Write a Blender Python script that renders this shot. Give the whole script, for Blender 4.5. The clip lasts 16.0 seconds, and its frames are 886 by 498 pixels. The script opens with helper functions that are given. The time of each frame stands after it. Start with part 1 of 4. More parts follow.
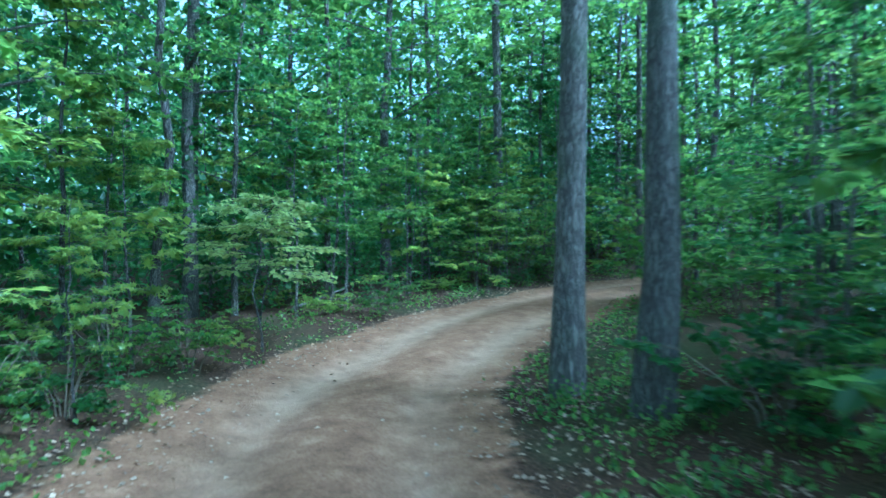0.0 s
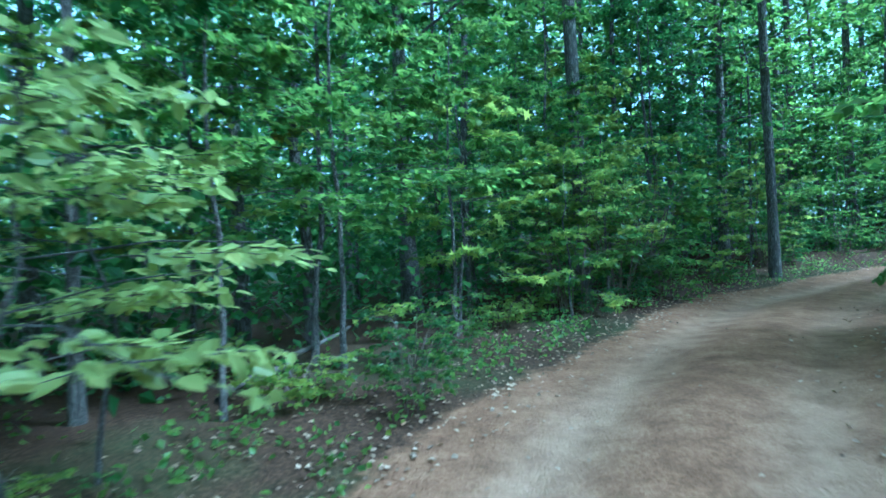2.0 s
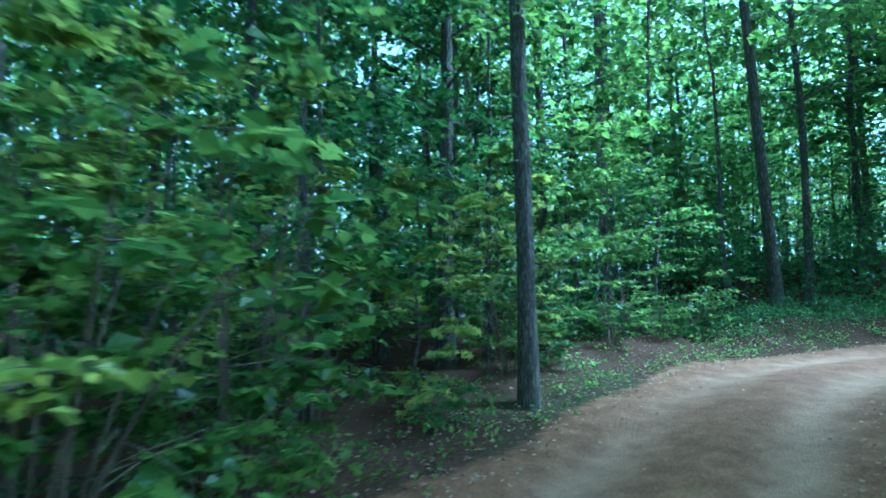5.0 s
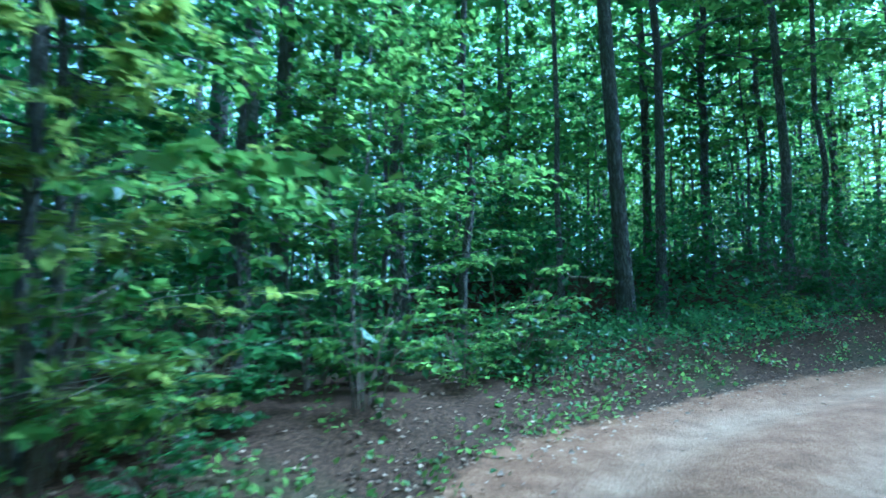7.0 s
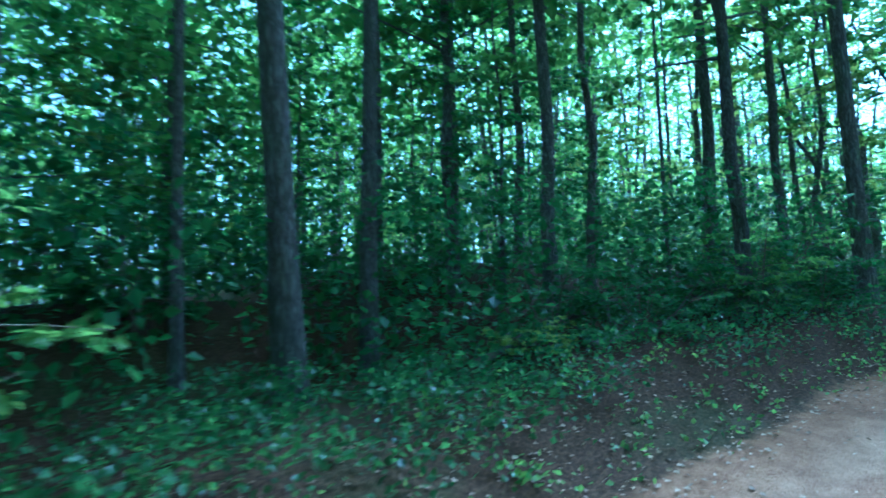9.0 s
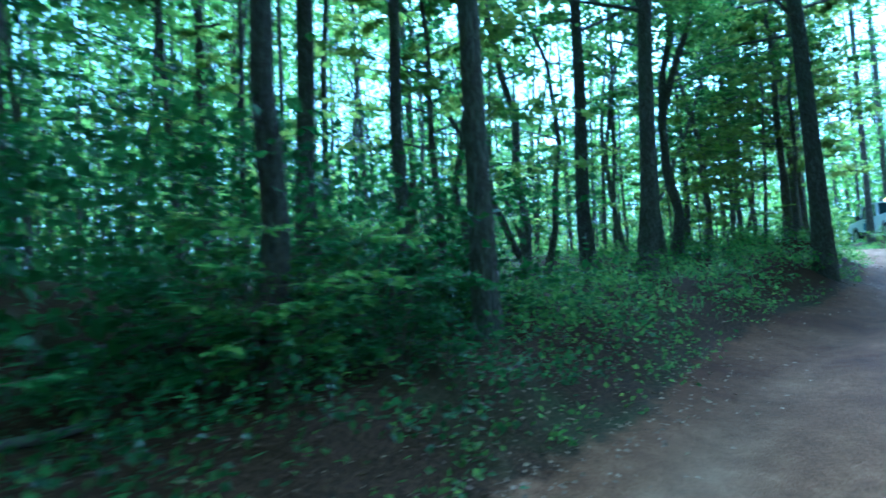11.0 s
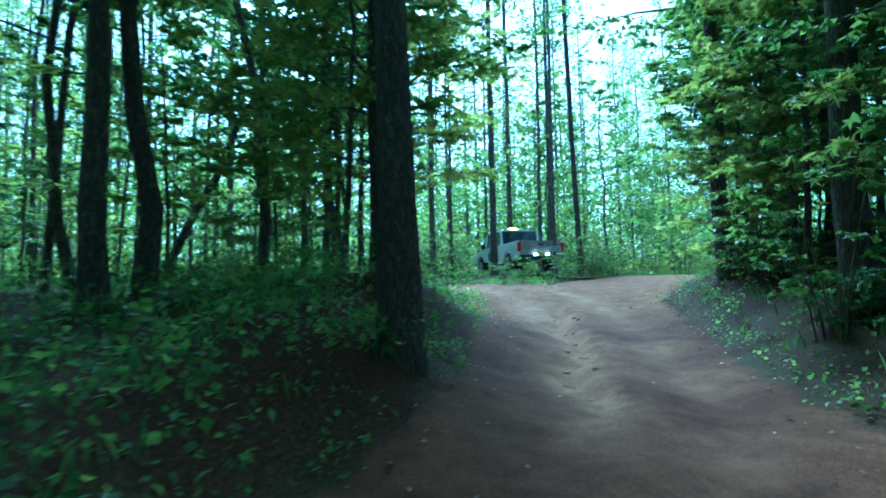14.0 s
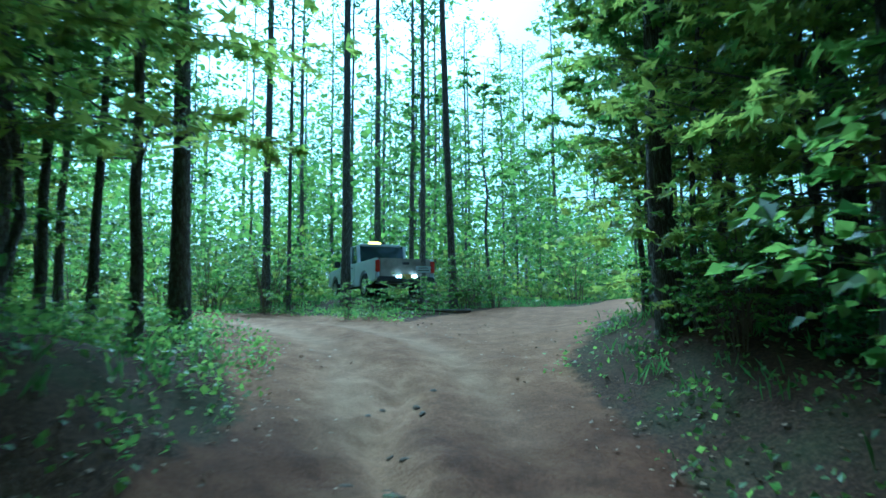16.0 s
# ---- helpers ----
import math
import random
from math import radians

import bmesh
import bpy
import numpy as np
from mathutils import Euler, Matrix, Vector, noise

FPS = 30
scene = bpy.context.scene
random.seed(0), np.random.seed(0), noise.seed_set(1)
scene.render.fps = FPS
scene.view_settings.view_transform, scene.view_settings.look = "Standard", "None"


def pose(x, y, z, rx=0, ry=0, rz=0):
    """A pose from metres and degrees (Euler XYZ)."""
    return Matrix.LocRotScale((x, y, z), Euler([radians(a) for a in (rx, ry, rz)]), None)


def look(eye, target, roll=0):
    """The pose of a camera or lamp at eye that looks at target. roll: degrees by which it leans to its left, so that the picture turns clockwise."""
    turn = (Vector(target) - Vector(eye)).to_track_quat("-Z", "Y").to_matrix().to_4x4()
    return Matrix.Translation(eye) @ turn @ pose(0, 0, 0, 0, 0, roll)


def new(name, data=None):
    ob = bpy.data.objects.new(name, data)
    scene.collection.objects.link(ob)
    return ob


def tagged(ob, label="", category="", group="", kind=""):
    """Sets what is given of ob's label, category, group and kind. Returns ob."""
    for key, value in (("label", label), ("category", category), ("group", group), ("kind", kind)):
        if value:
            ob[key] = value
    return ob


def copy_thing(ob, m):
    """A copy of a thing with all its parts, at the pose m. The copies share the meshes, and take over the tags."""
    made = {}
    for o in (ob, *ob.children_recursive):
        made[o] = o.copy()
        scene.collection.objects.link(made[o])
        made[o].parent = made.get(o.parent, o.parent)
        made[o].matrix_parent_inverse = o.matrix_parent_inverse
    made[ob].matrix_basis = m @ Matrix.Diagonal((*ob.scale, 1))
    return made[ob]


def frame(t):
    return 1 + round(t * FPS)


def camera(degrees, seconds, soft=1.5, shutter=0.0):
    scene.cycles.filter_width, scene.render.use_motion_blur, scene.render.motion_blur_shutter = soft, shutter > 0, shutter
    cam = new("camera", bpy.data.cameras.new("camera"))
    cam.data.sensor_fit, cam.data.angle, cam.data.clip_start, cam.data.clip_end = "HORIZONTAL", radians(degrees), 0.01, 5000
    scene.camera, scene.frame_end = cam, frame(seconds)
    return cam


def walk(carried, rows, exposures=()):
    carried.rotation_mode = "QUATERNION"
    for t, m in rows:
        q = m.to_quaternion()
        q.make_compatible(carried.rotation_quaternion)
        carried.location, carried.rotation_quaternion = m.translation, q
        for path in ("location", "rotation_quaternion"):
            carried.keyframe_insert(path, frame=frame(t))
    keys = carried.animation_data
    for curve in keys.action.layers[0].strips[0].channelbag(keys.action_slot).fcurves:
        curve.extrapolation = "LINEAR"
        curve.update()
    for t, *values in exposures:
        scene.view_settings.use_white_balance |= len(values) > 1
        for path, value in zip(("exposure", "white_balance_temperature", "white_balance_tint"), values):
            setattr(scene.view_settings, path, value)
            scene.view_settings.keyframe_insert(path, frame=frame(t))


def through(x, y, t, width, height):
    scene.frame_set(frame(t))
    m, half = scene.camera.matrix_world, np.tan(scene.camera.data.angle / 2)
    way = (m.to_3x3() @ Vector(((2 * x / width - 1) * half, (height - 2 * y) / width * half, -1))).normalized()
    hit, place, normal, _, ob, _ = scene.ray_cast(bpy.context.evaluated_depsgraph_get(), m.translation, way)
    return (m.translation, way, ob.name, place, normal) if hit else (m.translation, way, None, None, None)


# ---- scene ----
PATH = [
    (0, (1.964, 0.63, 1.295), (1.845, 2.626, 1.324), 0.4),
    (0.5, (1.387, 2.425, 1.294), (1.192, 4.415, 1.323), -0.4),
    (1, (0.903, 4.081, 1.26), (0.676, 6.068, 1.288), -0.9),
    (1.5, (0.611, 5.744, 1.27), (0.414, 7.734, 1.307), -1.7),
    (2, (0.578, 7.319, 1.326), (0.451, 9.315, 1.382), -1.8),
    (2.5, (0.832, 8.715, 1.397), (0.803, 10.712, 1.491), -1.8),
    (3, (1.252, 9.999, 1.557), (1.351, 11.992, 1.687), -1.8),
    (3.5, (1.811, 11.338, 1.746), (2.057, 13.317, 1.901), -1.5),
    (4, (2.524, 12.67, 1.882), (2.917, 14.623, 2.06), -1.3),
    (4.2, (2.799, 13.22, 1.932), (3.248, 15.16, 2.115), -1.3),
    (6.3, (6.392, 18.641, 2.182), (7.373, 20.374, 2.365), 0.1),
    (6.5, (6.815, 19.056, 2.21), (7.843, 20.762, 2.39), -0.0),
    (7, (8.026, 20.046, 2.265), (9.167, 21.678, 2.448), -0.3),
    (7.5, (9.103, 20.861, 2.426), (10.368, 22.399, 2.606), -0.7),
    (8, (10.268, 21.593, 2.576), (11.658, 23.021, 2.752), -1.0),
    (8.5, (11.659, 22.173, 2.67), (13.175, 23.466, 2.839), -1.3),
    (9, (13.181, 22.715, 2.686), (14.829, 23.835, 2.859), -1.6),
    (9.5, (14.654, 22.894, 2.74), (16.41, 23.838, 2.907), -1.8),
    (10, (16.149, 22.844, 2.801), (17.993, 23.597, 2.977), -2.2),
    (10.2, (16.798, 22.702, 2.821), (18.67, 23.379, 3.006), -2.1),
    (12.3, (22.84, 20.369, 3.306), (24.828, 20.157, 3.373), -2.0),
    (12.5, (23.47, 20.125, 3.33), (25.449, 19.846, 3.415), -1.9),
    (13, (24.926, 19.361, 3.464), (26.876, 18.93, 3.577), -1.7),
    (13.5, (26.222, 18.616, 3.557), (28.135, 18.048, 3.695), -1.4),
    (14, (27.334, 17.856, 3.673), (29.203, 17.161, 3.831), -1.0),
    (14.5, (28.453, 17.078, 3.803), (30.275, 16.273, 3.979), -0.7),
    (15, (29.606, 16.161, 3.942), (31.382, 15.261, 4.135), -0.3),
    (15.5, (30.699, 15.341, 4.065), (32.433, 14.367, 4.271), -0.2),
    (16, (31.819, 14.496, 4.206), (33.525, 13.472, 4.411), -0.4),
]

cam = camera(72.1, 16.0, soft=1.5, shutter=0.4)
walk(cam, [(t, look(eye, target, roll)) for t, eye, target, roll in PATH],
     [(0.0, 2.3, 3450.0, -9.0), (4.0, 2.4, 3450.0, -8.0), (6.5, 2.4, 3350.0, -7.0), (9.5, 2.45, 3250.0, -6.0), (12.5, 1.6, 3350.0, -12.0), (14.5, 1.35, 3450.0, -18.0), (16.0, 1.0, 3550.0, -20.0)])

# ---- world and sun: high thin cloud, soft light ----
world = bpy.data.worlds.new("sky")
scene.world = world
world.use_nodes = True
wn, wl = world.node_tree.nodes, world.node_tree.links
sky = wn.new("ShaderNodeTexSky")
sky.sky_type, sky.sun_disc = "NISHITA", False
sky.sun_elevation, sky.sun_rotation = radians(48), radians(106)
sky.air_density, sky.dust_density, sky.ozone_density = 1.0, 4.0, 1.0
thin_cloud = wn.new("ShaderNodeHueSaturation")
thin_cloud.inputs["Saturation"].default_value = 0.25
wl.new(sky.outputs[0], thin_cloud.inputs["Color"])
wl.new(thin_cloud.outputs[0], wn["Background"].inputs[0])
wn["Background"].inputs[1].default_value = 0.112
sun = new("sun", bpy.data.lights.new("sun", "SUN"))
sun.data.energy, sun.data.angle, sun.data.color = 3.8, radians(20), (1.0, 0.93, 0.80)
sun.matrix_world = look((0, 0, 60), (0 - 60 * math.sin(radians(106)) * 0.9, 0 - 60 * math.cos(radians(106)) * 0.9, 0))

# ---- materials ----


def material(name):
    m = bpy.data.materials.new(name)
    m.use_nodes = True
    nt = m.node_tree
    return m, nt.nodes, nt.links, nt.nodes["Principled BSDF"]


def ramp(nodes, stops):
    r = nodes.new("ShaderNodeValToRGB")
    els = r.color_ramp.elements
    while len(els) < len(stops):
        els.new(0.5)
    for e, (p, c) in zip(els, stops):
        e.position, e.color = p, (*c, 1)
    return r


def texture(nodes, links, kind, scale, detail=4.0, rough=0.6, stretch=(1, 1, 1), coords="Object"):
    tc, mp = nodes.new("ShaderNodeTexCoord"), nodes.new("ShaderNodeMapping")
    mp.inputs["Scale"].default_value = stretch
    links.new(tc.outputs[coords], mp.inputs[0])
    if kind == "voronoi":
        n = nodes.new("ShaderNodeTexVoronoi")
        n.feature = "DISTANCE_TO_EDGE"
    else:
        n = nodes.new("ShaderNodeTexNoise")
        n.inputs["Detail"].default_value, n.inputs["Roughness"].default_value = detail, rough
    n.inputs["Scale"].default_value = scale
    links.new(mp.outputs[0], n.inputs["Vector"])
    return n


def bump(nodes, links, height, strength, distance, bsdf):
    b = nodes.new("ShaderNodeBump")
    b.inputs["Strength"].default_value, b.inputs["Distance"].default_value = strength, distance
    links.new(height, b.inputs["Height"])
    links.new(b.outputs[0], bsdf.inputs["Normal"])


def mix(nodes, links, a, b, fac):
    m = nodes.new("ShaderNodeMix")
    m.data_type = "RGBA"
    for socket, v in ((m.inputs[6], a), (m.inputs[7], b), (m.inputs[0], fac)):
        if isinstance(v, bpy.types.NodeSocket):
            links.new(v, socket)
        else:
            socket.default_value = (*v, 1) if isinstance(v, tuple) else v
    return m.outputs[2]


def bark(name, dark, light, scale=9.0, moss=0.0, long=0.28, deep=0.3):
    m, n, l, p = material(name)
    plates = texture(n, l, "voronoi", scale, stretch=(1, 1, long))
    warp = texture(n, l, "noise", scale * 1.6, 4, 0.65, (1, 1, long))
    shift = n.new("ShaderNodeVectorMath")
    shift.operation = "MULTIPLY_ADD"
    shift.inputs[1].default_value = (0.14, 0.14, 0.14)
    l.new(warp.outputs["Color"], shift.inputs[0])
    l.new(plates.inputs["Vector"].links[0].from_socket, shift.inputs[2])
    l.new(shift.outputs[0], plates.inputs["Vector"])
    grain = texture(n, l, "noise", 30, 6, 0.7, (1, 1, 0.25))
    patch = texture(n, l, "noise", 0.9, 3)
    r = ramp(n, [(0.0, tuple(deep * c for c in dark)), (0.09, dark), (0.30, light)])
    l.new(plates.outputs["Distance"], r.inputs[0])
    flake = ramp(n, [(0.42, (0, 0, 0)), (0.72, (0.75, 0.75, 0.75))])
    l.new(grain.outputs["Fac"], flake.inputs[0])
    c = mix(n, l, r.outputs[0], tuple(0.6 * d for d in dark), flake.outputs[0])
    green = ramp(n, [(0.5, (0, 0, 0)), (0.75, (moss, moss, moss))])
    l.new(patch.outputs["Fac"], green.inputs[0])
    c = mix(n, l, c, (0.09, 0.12, 0.05), green.outputs[0])
    oi = n.new("ShaderNodeObjectInfo")
    hv = n.new("ShaderNodeHueSaturation")
    mr = n.new("ShaderNodeMapRange")
    mr.inputs[3].default_value, mr.inputs[4].default_value = 0.75, 1.25
    l.new(oi.outputs["Random"], mr.inputs[0])
    l.new(mr.outputs[0], hv.inputs["Value"])
    l.new(c, hv.inputs["Color"])
    l.new(hv.outputs[0], p.inputs["Base Color"])
    p.inputs["Roughness"].default_value = 0.9
    h = n.new("ShaderNodeMath")
    h.operation = "MULTIPLY_ADD"
    h.inputs[1].default_value = 0.25
    l.new(grain.outputs["Fac"], h.inputs[0])
    l.new(plates.outputs["Distance"], h.inputs[2])
    bump(n, l, h.outputs[0], 1.0, 0.06, p)
    return m


def leaf(name, low, high, through=0.5, rough=0.5):
    """Leaves: each island its own shade of green, some light passing through the blade."""
    m, n, l, p = material(name)
    g, oi = n.new("ShaderNodeNewGeometry"), n.new("ShaderNodeObjectInfo")
    spots = texture(n, l, "noise", 1.3, 2)
    add = n.new("ShaderNodeMath")
    add.operation = "MULTIPLY_ADD"
    add.inputs[1].default_value = 0.7
    l.new(g.outputs["Random Per Island"], add.inputs[0])
    sub = n.new("ShaderNodeMath")
    sub.operation = "MULTIPLY_ADD"
    sub.inputs[1].default_value, sub.inputs[2].default_value = 0.5, -0.1
    l.new(spots.outputs["Fac"], sub.inputs[0])
    l.new(sub.outputs[0], add.inputs[2])
    r = ramp(n, [(0.0, low), (0.85, high), (1.0, (high[0] * 1.7, high[1] * 1.25, high[2]))])
    l.new(add.outputs[0], r.inputs[0])
    hv, mr = n.new("ShaderNodeHueSaturation"), n.new("ShaderNodeMapRange")
    mr.inputs[3].default_value, mr.inputs[4].default_value = 0.8, 1.2
    l.new(oi.outputs["Random"], mr.inputs[0])
    l.new(mr.outputs[0], hv.inputs["Value"])
    l.new(r.outputs[0], hv.inputs["Color"])
    l.new(hv.outputs[0], p.inputs["Base Color"])
    p.inputs["Roughness"].default_value = rough
    p.inputs["Specular IOR Level"].default_value = 0.5
    t, mx, out = n.new("ShaderNodeBsdfTranslucent"), n.new("ShaderNodeMixShader"), n["Material Output"]
    bright = n.new("ShaderNodeHueSaturation")
    bright.inputs["Value"].default_value, bright.inputs["Hue"].default_value = 2.0, 0.485
    bright.inputs["Saturation"].default_value = 0.95
    l.new(hv.outputs[0], bright.inputs["Color"])
    l.new(bright.outputs[0], t.inputs[0])
    mx.inputs[0].default_value = through
    l.new(p.outputs[0], mx.inputs[1])
    l.new(t.outputs[0], mx.inputs[2])
    l.new(mx.outputs[0], out.inputs[0])
    return m


def plain(name, color, rough=0.5, metal=0.0, vary=0.15, scale=8.0):
    m, n, l, p = material(name)
    t = texture(n, l, "noise", scale, 5)
    r = ramp(n, [(0.3, tuple(c * (1 - vary) for c in color)), (0.7, tuple(min(1, c * (1 + vary)) for c in color))])
    l.new(t.outputs["Fac"], r.inputs[0])
    l.new(r.outputs[0], p.inputs["Base Color"])
    p.inputs["Roughness"].default_value, p.inputs["Metallic"].default_value = rough, metal
    return m


def glowing(name, color, strength):
    m, n, l, p = material(name)
    p.inputs["Base Color"].default_value = (*color, 1)
    p.inputs["Emission Color"].default_value = (*color, 1)
    p.inputs["Emission Strength"].default_value = strength
    return m


def ground_material():
    """Dirt track, leaf litter and thin grass; the mask "track" says where wheels keep the ground bare."""
    m, n, l, p = material("ground")
    at = n.new("ShaderNodeAttribute")
    at.attribute_name = "track"
    big, mid, fine = (texture(n, l, "noise", s, 5, 0.65) for s in (0.35, 3.0, 28.0))
    dirt = ramp(n, [(0.25, (0.135, 0.070, 0.036)), (0.55, (0.24, 0.132, 0.070)), (0.8, (0.35, 0.215, 0.122))])
    l.new(mid.outputs["Fac"], dirt.inputs[0])
    litter = ramp(n, [(0.3, (0.015, 0.010, 0.006)), (0.5, (0.052, 0.030, 0.017)), (0.62, (0.10, 0.058, 0.031)), (0.72, (0.035, 0.042, 0.013))])
    l.new(fine.outputs["Fac"], litter.inputs[0])
    green = ramp(n, [(0.48, (0, 0, 0)), (0.68, (0.55, 0.55, 0.55))])
    l.new(big.outputs["Fac"], green.inputs[0])
    floor = mix(n, l, litter.outputs[0], (0.045, 0.075, 0.02), green.outputs[0])
    speck = ramp(n, [(0.35, (0.55, 0.5, 0.45)), (0.6, (1, 1, 1))])
    l.new(fine.outputs["Fac"], speck.inputs[0])
    mul = n.new("ShaderNodeMix")
    mul.data_type, mul.blend_type = "RGBA", "MULTIPLY"
    mul.inputs[0].default_value = 0.7
    l.new(dirt.outputs[0], mul.inputs[6])
    l.new(speck.outputs[0], mul.inputs[7])
    edge = n.new("ShaderNodeMath")
    edge.operation = "MULTIPLY_ADD"
    edge.inputs[1].default_value, edge.inputs[2].default_value = 0.8, -0.4
    l.new(mid.outputs["Fac"], edge.inputs[0])
    tot = n.new("ShaderNodeMath")
    tot.use_clamp = True
    l.new(at.outputs["Fac"], tot.inputs[0])
    l.new(edge.outputs[0], tot.inputs[1])
    cut = ramp(n, [(0.35, (0, 0, 0)), (0.6, (1, 1, 1))])
    l.new(tot.outputs[0], cut.inputs[0])
    # damp soil, darkened further: the canopy's shade is put into its colour
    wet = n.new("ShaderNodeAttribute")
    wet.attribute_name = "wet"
    soak_shade = n.new("ShaderNodeMix")
    soak_shade.data_type, soak_shade.blend_type = "RGBA", "MULTIPLY"
    soak_shade.inputs[7].default_value = (0.33, 0.24, 0.19, 1)
    l.new(wet.outputs["Fac"], soak_shade.inputs[0])
    l.new(mul.outputs[2], soak_shade.inputs[6])
    rut = n.new("ShaderNodeAttribute")
    rut.attribute_name = "rut"
    # pale wheel wear, plus a wet gleam painted along the gully
    worn_gleam = n.new("ShaderNodeMath")
    worn_gleam.operation, worn_gleam.use_clamp = "MULTIPLY", True
    l.new(rut.outputs["Fac"], worn_gleam.inputs[0])
    l.new(mid.outputs["Fac"], worn_gleam.inputs[1])
    soil = mix(n, l, soak_shade.outputs[2], (0.40, 0.265, 0.165), worn_gleam.outputs[0])
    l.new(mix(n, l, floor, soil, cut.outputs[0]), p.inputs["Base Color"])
    shine = n.new("ShaderNodeMapRange")
    shine.inputs[3].default_value, shine.inputs[4].default_value = 0.95, 0.84
    l.new(wet.outputs["Fac"], shine.inputs[0])
    l.new(shine.outputs[0], p.inputs["Roughness"])
    p.inputs["Specular IOR Level"].default_value = 0.12
    bump(n, l, fine.outputs["Fac"], 0.8, 0.03, p)
    return m


MAT_GROUND = ground_material()
MAT_PINE = bark("pine_bark", (0.115, 0.100, 0.080), (0.28, 0.252, 0.210), 17, 0.5, 0.20, 0.4)
MAT_BARK = bark("dark_bark", (0.115, 0.101, 0.082), (0.31, 0.276, 0.232), 22, 0.55, 0.18, 0.3)
MAT_PALE = bark("pale_bark", (0.14, 0.12, 0.10), (0.32, 0.29, 0.25), 22, 0.3)
MAT_TWIG = plain("twig", (0.13, 0.10, 0.065), 0.9, 0, 0.4)
MAT_DEAD = plain("dead_wood", (0.12, 0.10, 0.08), 0.9, 0, 0.35)
MAT_LEAF = leaf("leaf_green", (0.029, 0.068, 0.013), (0.146, 0.222, 0.030), 0.62, 0.42)
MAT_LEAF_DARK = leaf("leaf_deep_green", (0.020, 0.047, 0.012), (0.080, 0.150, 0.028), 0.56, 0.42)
MAT_LEAF_LIME = leaf("leaf_lime", (0.082, 0.140, 0.022), (0.240, 0.290, 0.036), 0.62, 0.45)
# a pale leaf with yellow lamp light put into its colour
MAT_LEAF_PALE_LIT = leaf("leaf_pale_lit", (0.19, 0.235, 0.06), (0.36, 0.42, 0.11), 0.5)
MAT_NEEDLE = leaf("pine_needles", (0.026, 0.058, 0.020), (0.09, 0.16, 0.045), 0.5)
MAT_GRASS = leaf("grass_blades", (0.05, 0.12, 0.02), (0.15, 0.26, 0.05), 0.4)
MAT_LITTER = leaf("fallen_leaf", (0.08, 0.045, 0.022), (0.42, 0.30, 0.19), 0.1, 0.8)

# ---- the lie of the land ----
TRACK = np.array([(2.6, -14, -0.3), (1.96, 0.63, -0.36), (0.95, 4.1, -0.38), (0.58, 7.3, -0.33), (0.9, 9.0, -0.25), (1.8, 11.3, 0.08),
                  (2.9, 13.4, 0.28), (4.6, 16.3, 0.42), (6.4, 18.6, 0.52), (8.0, 20.0, 0.6), (10.3, 21.6, 0.9), (13.2, 22.7, 1.05), (16.1, 22.8, 1.14),
                  (19.5, 21.9, 1.4), (22.8, 20.4, 1.65), (25.0, 19.3, 1.8), (27.3, 17.9, 2.0), (29.6, 16.2, 2.3), (31.8, 14.5, 2.55),
                  (34.5, 12.9, 2.85), (37.6, 11.3, 3.3), (41.2, 10.4, 3.85), (47.0, 11.0, 4.1), (53.0, 13.2, 4.2), (62.0, 19.0, 4.3)])
KNOLLS = np.array([(52, 6, 4.6), (60, 0, 5.0), (49, 20, 4.2), (45, -5, 4.6), (80, -20, 5.5), (37, 5, 4.3), (38, 23, 3.3), (30, 28, 2.6),
                   (26, 32, 3.0), (18, 31, 2.2), (8, 29, 1.4), (-3, 23, 0.5), (-6, 12, 0.0), (-5, 0, -0.4), (8, 5, 0.0), (12, 13, 0.8), (20, 15, 1.5),
                   (28, 8, 2.6), (70, 30, 4.6), (44, 3, 4.2), (33.3, 16.4, 3.0), (31, 18.5, 2.5), (36.5, 15.0, 3.5), (13.4, 27.0, 0.65), (17.3, 27.4, 1.05), (110, 10, 6.0), (60, -60, 5.0), (0, 60, 2.5), (-50, 10, 0.5), (10, -50, 0.0)])


def dense(rows, step=0.25):
    """A smooth line through the rows, in short steps."""
    out = []
    p = np.vstack([2 * rows[0] - rows[1], rows, 2 * rows[-1] - rows[-2]])
    for a, b, c, d in zip(p, p[1:], p[2:], p[3:]):
        k = max(2, int(np.linalg.norm(c - b) / step))
        for t in np.linspace(0, 1, k, endpoint=False):
            out.append(0.5 * (2 * b + (c - a) * t + (2 * a - 5 * b + 4 * c - d) * t**2 + (3 * b - a - 3 * c + d) * t**3))
    return np.array(out)


LINE = dense(TRACK)
SPUR = dense(np.array([(40.0, 9.8, 3.8), (42.0, 7.0, 4.0), (43.5, 3.0, 4.1), (46.0, -3.0, 4.4)]))
LINE_WAY = np.gradient(LINE[:, :2], axis=0)
LINE_WAY /= np.linalg.norm(LINE_WAY, axis=1)[:, None]
ANCHORS = np.vstack([LINE[::5], KNOLLS])


def smooth(a, b, v):
    t = np.clip((v - a) / (b - a), 0, 1)
    return t * t * (3 - 2 * t)


def beside(x, y):
    """Row of the nearest point on the track, and the distance to its left (negative: right)."""
    x, y = np.ravel(x), np.ravel(y)
    row, off = np.zeros(len(x), int), np.zeros(len(x))
    for k in range(0, len(x), 4000):
        dx, dy = x[k:k + 4000, None] - LINE[:, 0], y[k:k + 4000, None] - LINE[:, 1]
        d = dx * dx + dy * dy
        r = d.argmin(1)
        s = np.arange(len(r))
        side = LINE_WAY[r, 0] * dy[s, r] - LINE_WAY[r, 1] * dx[s, r]
        row[k:k + 4000], off[k:k + 4000] = r, np.sign(side) * np.sqrt(d[s, r])
    return row, off


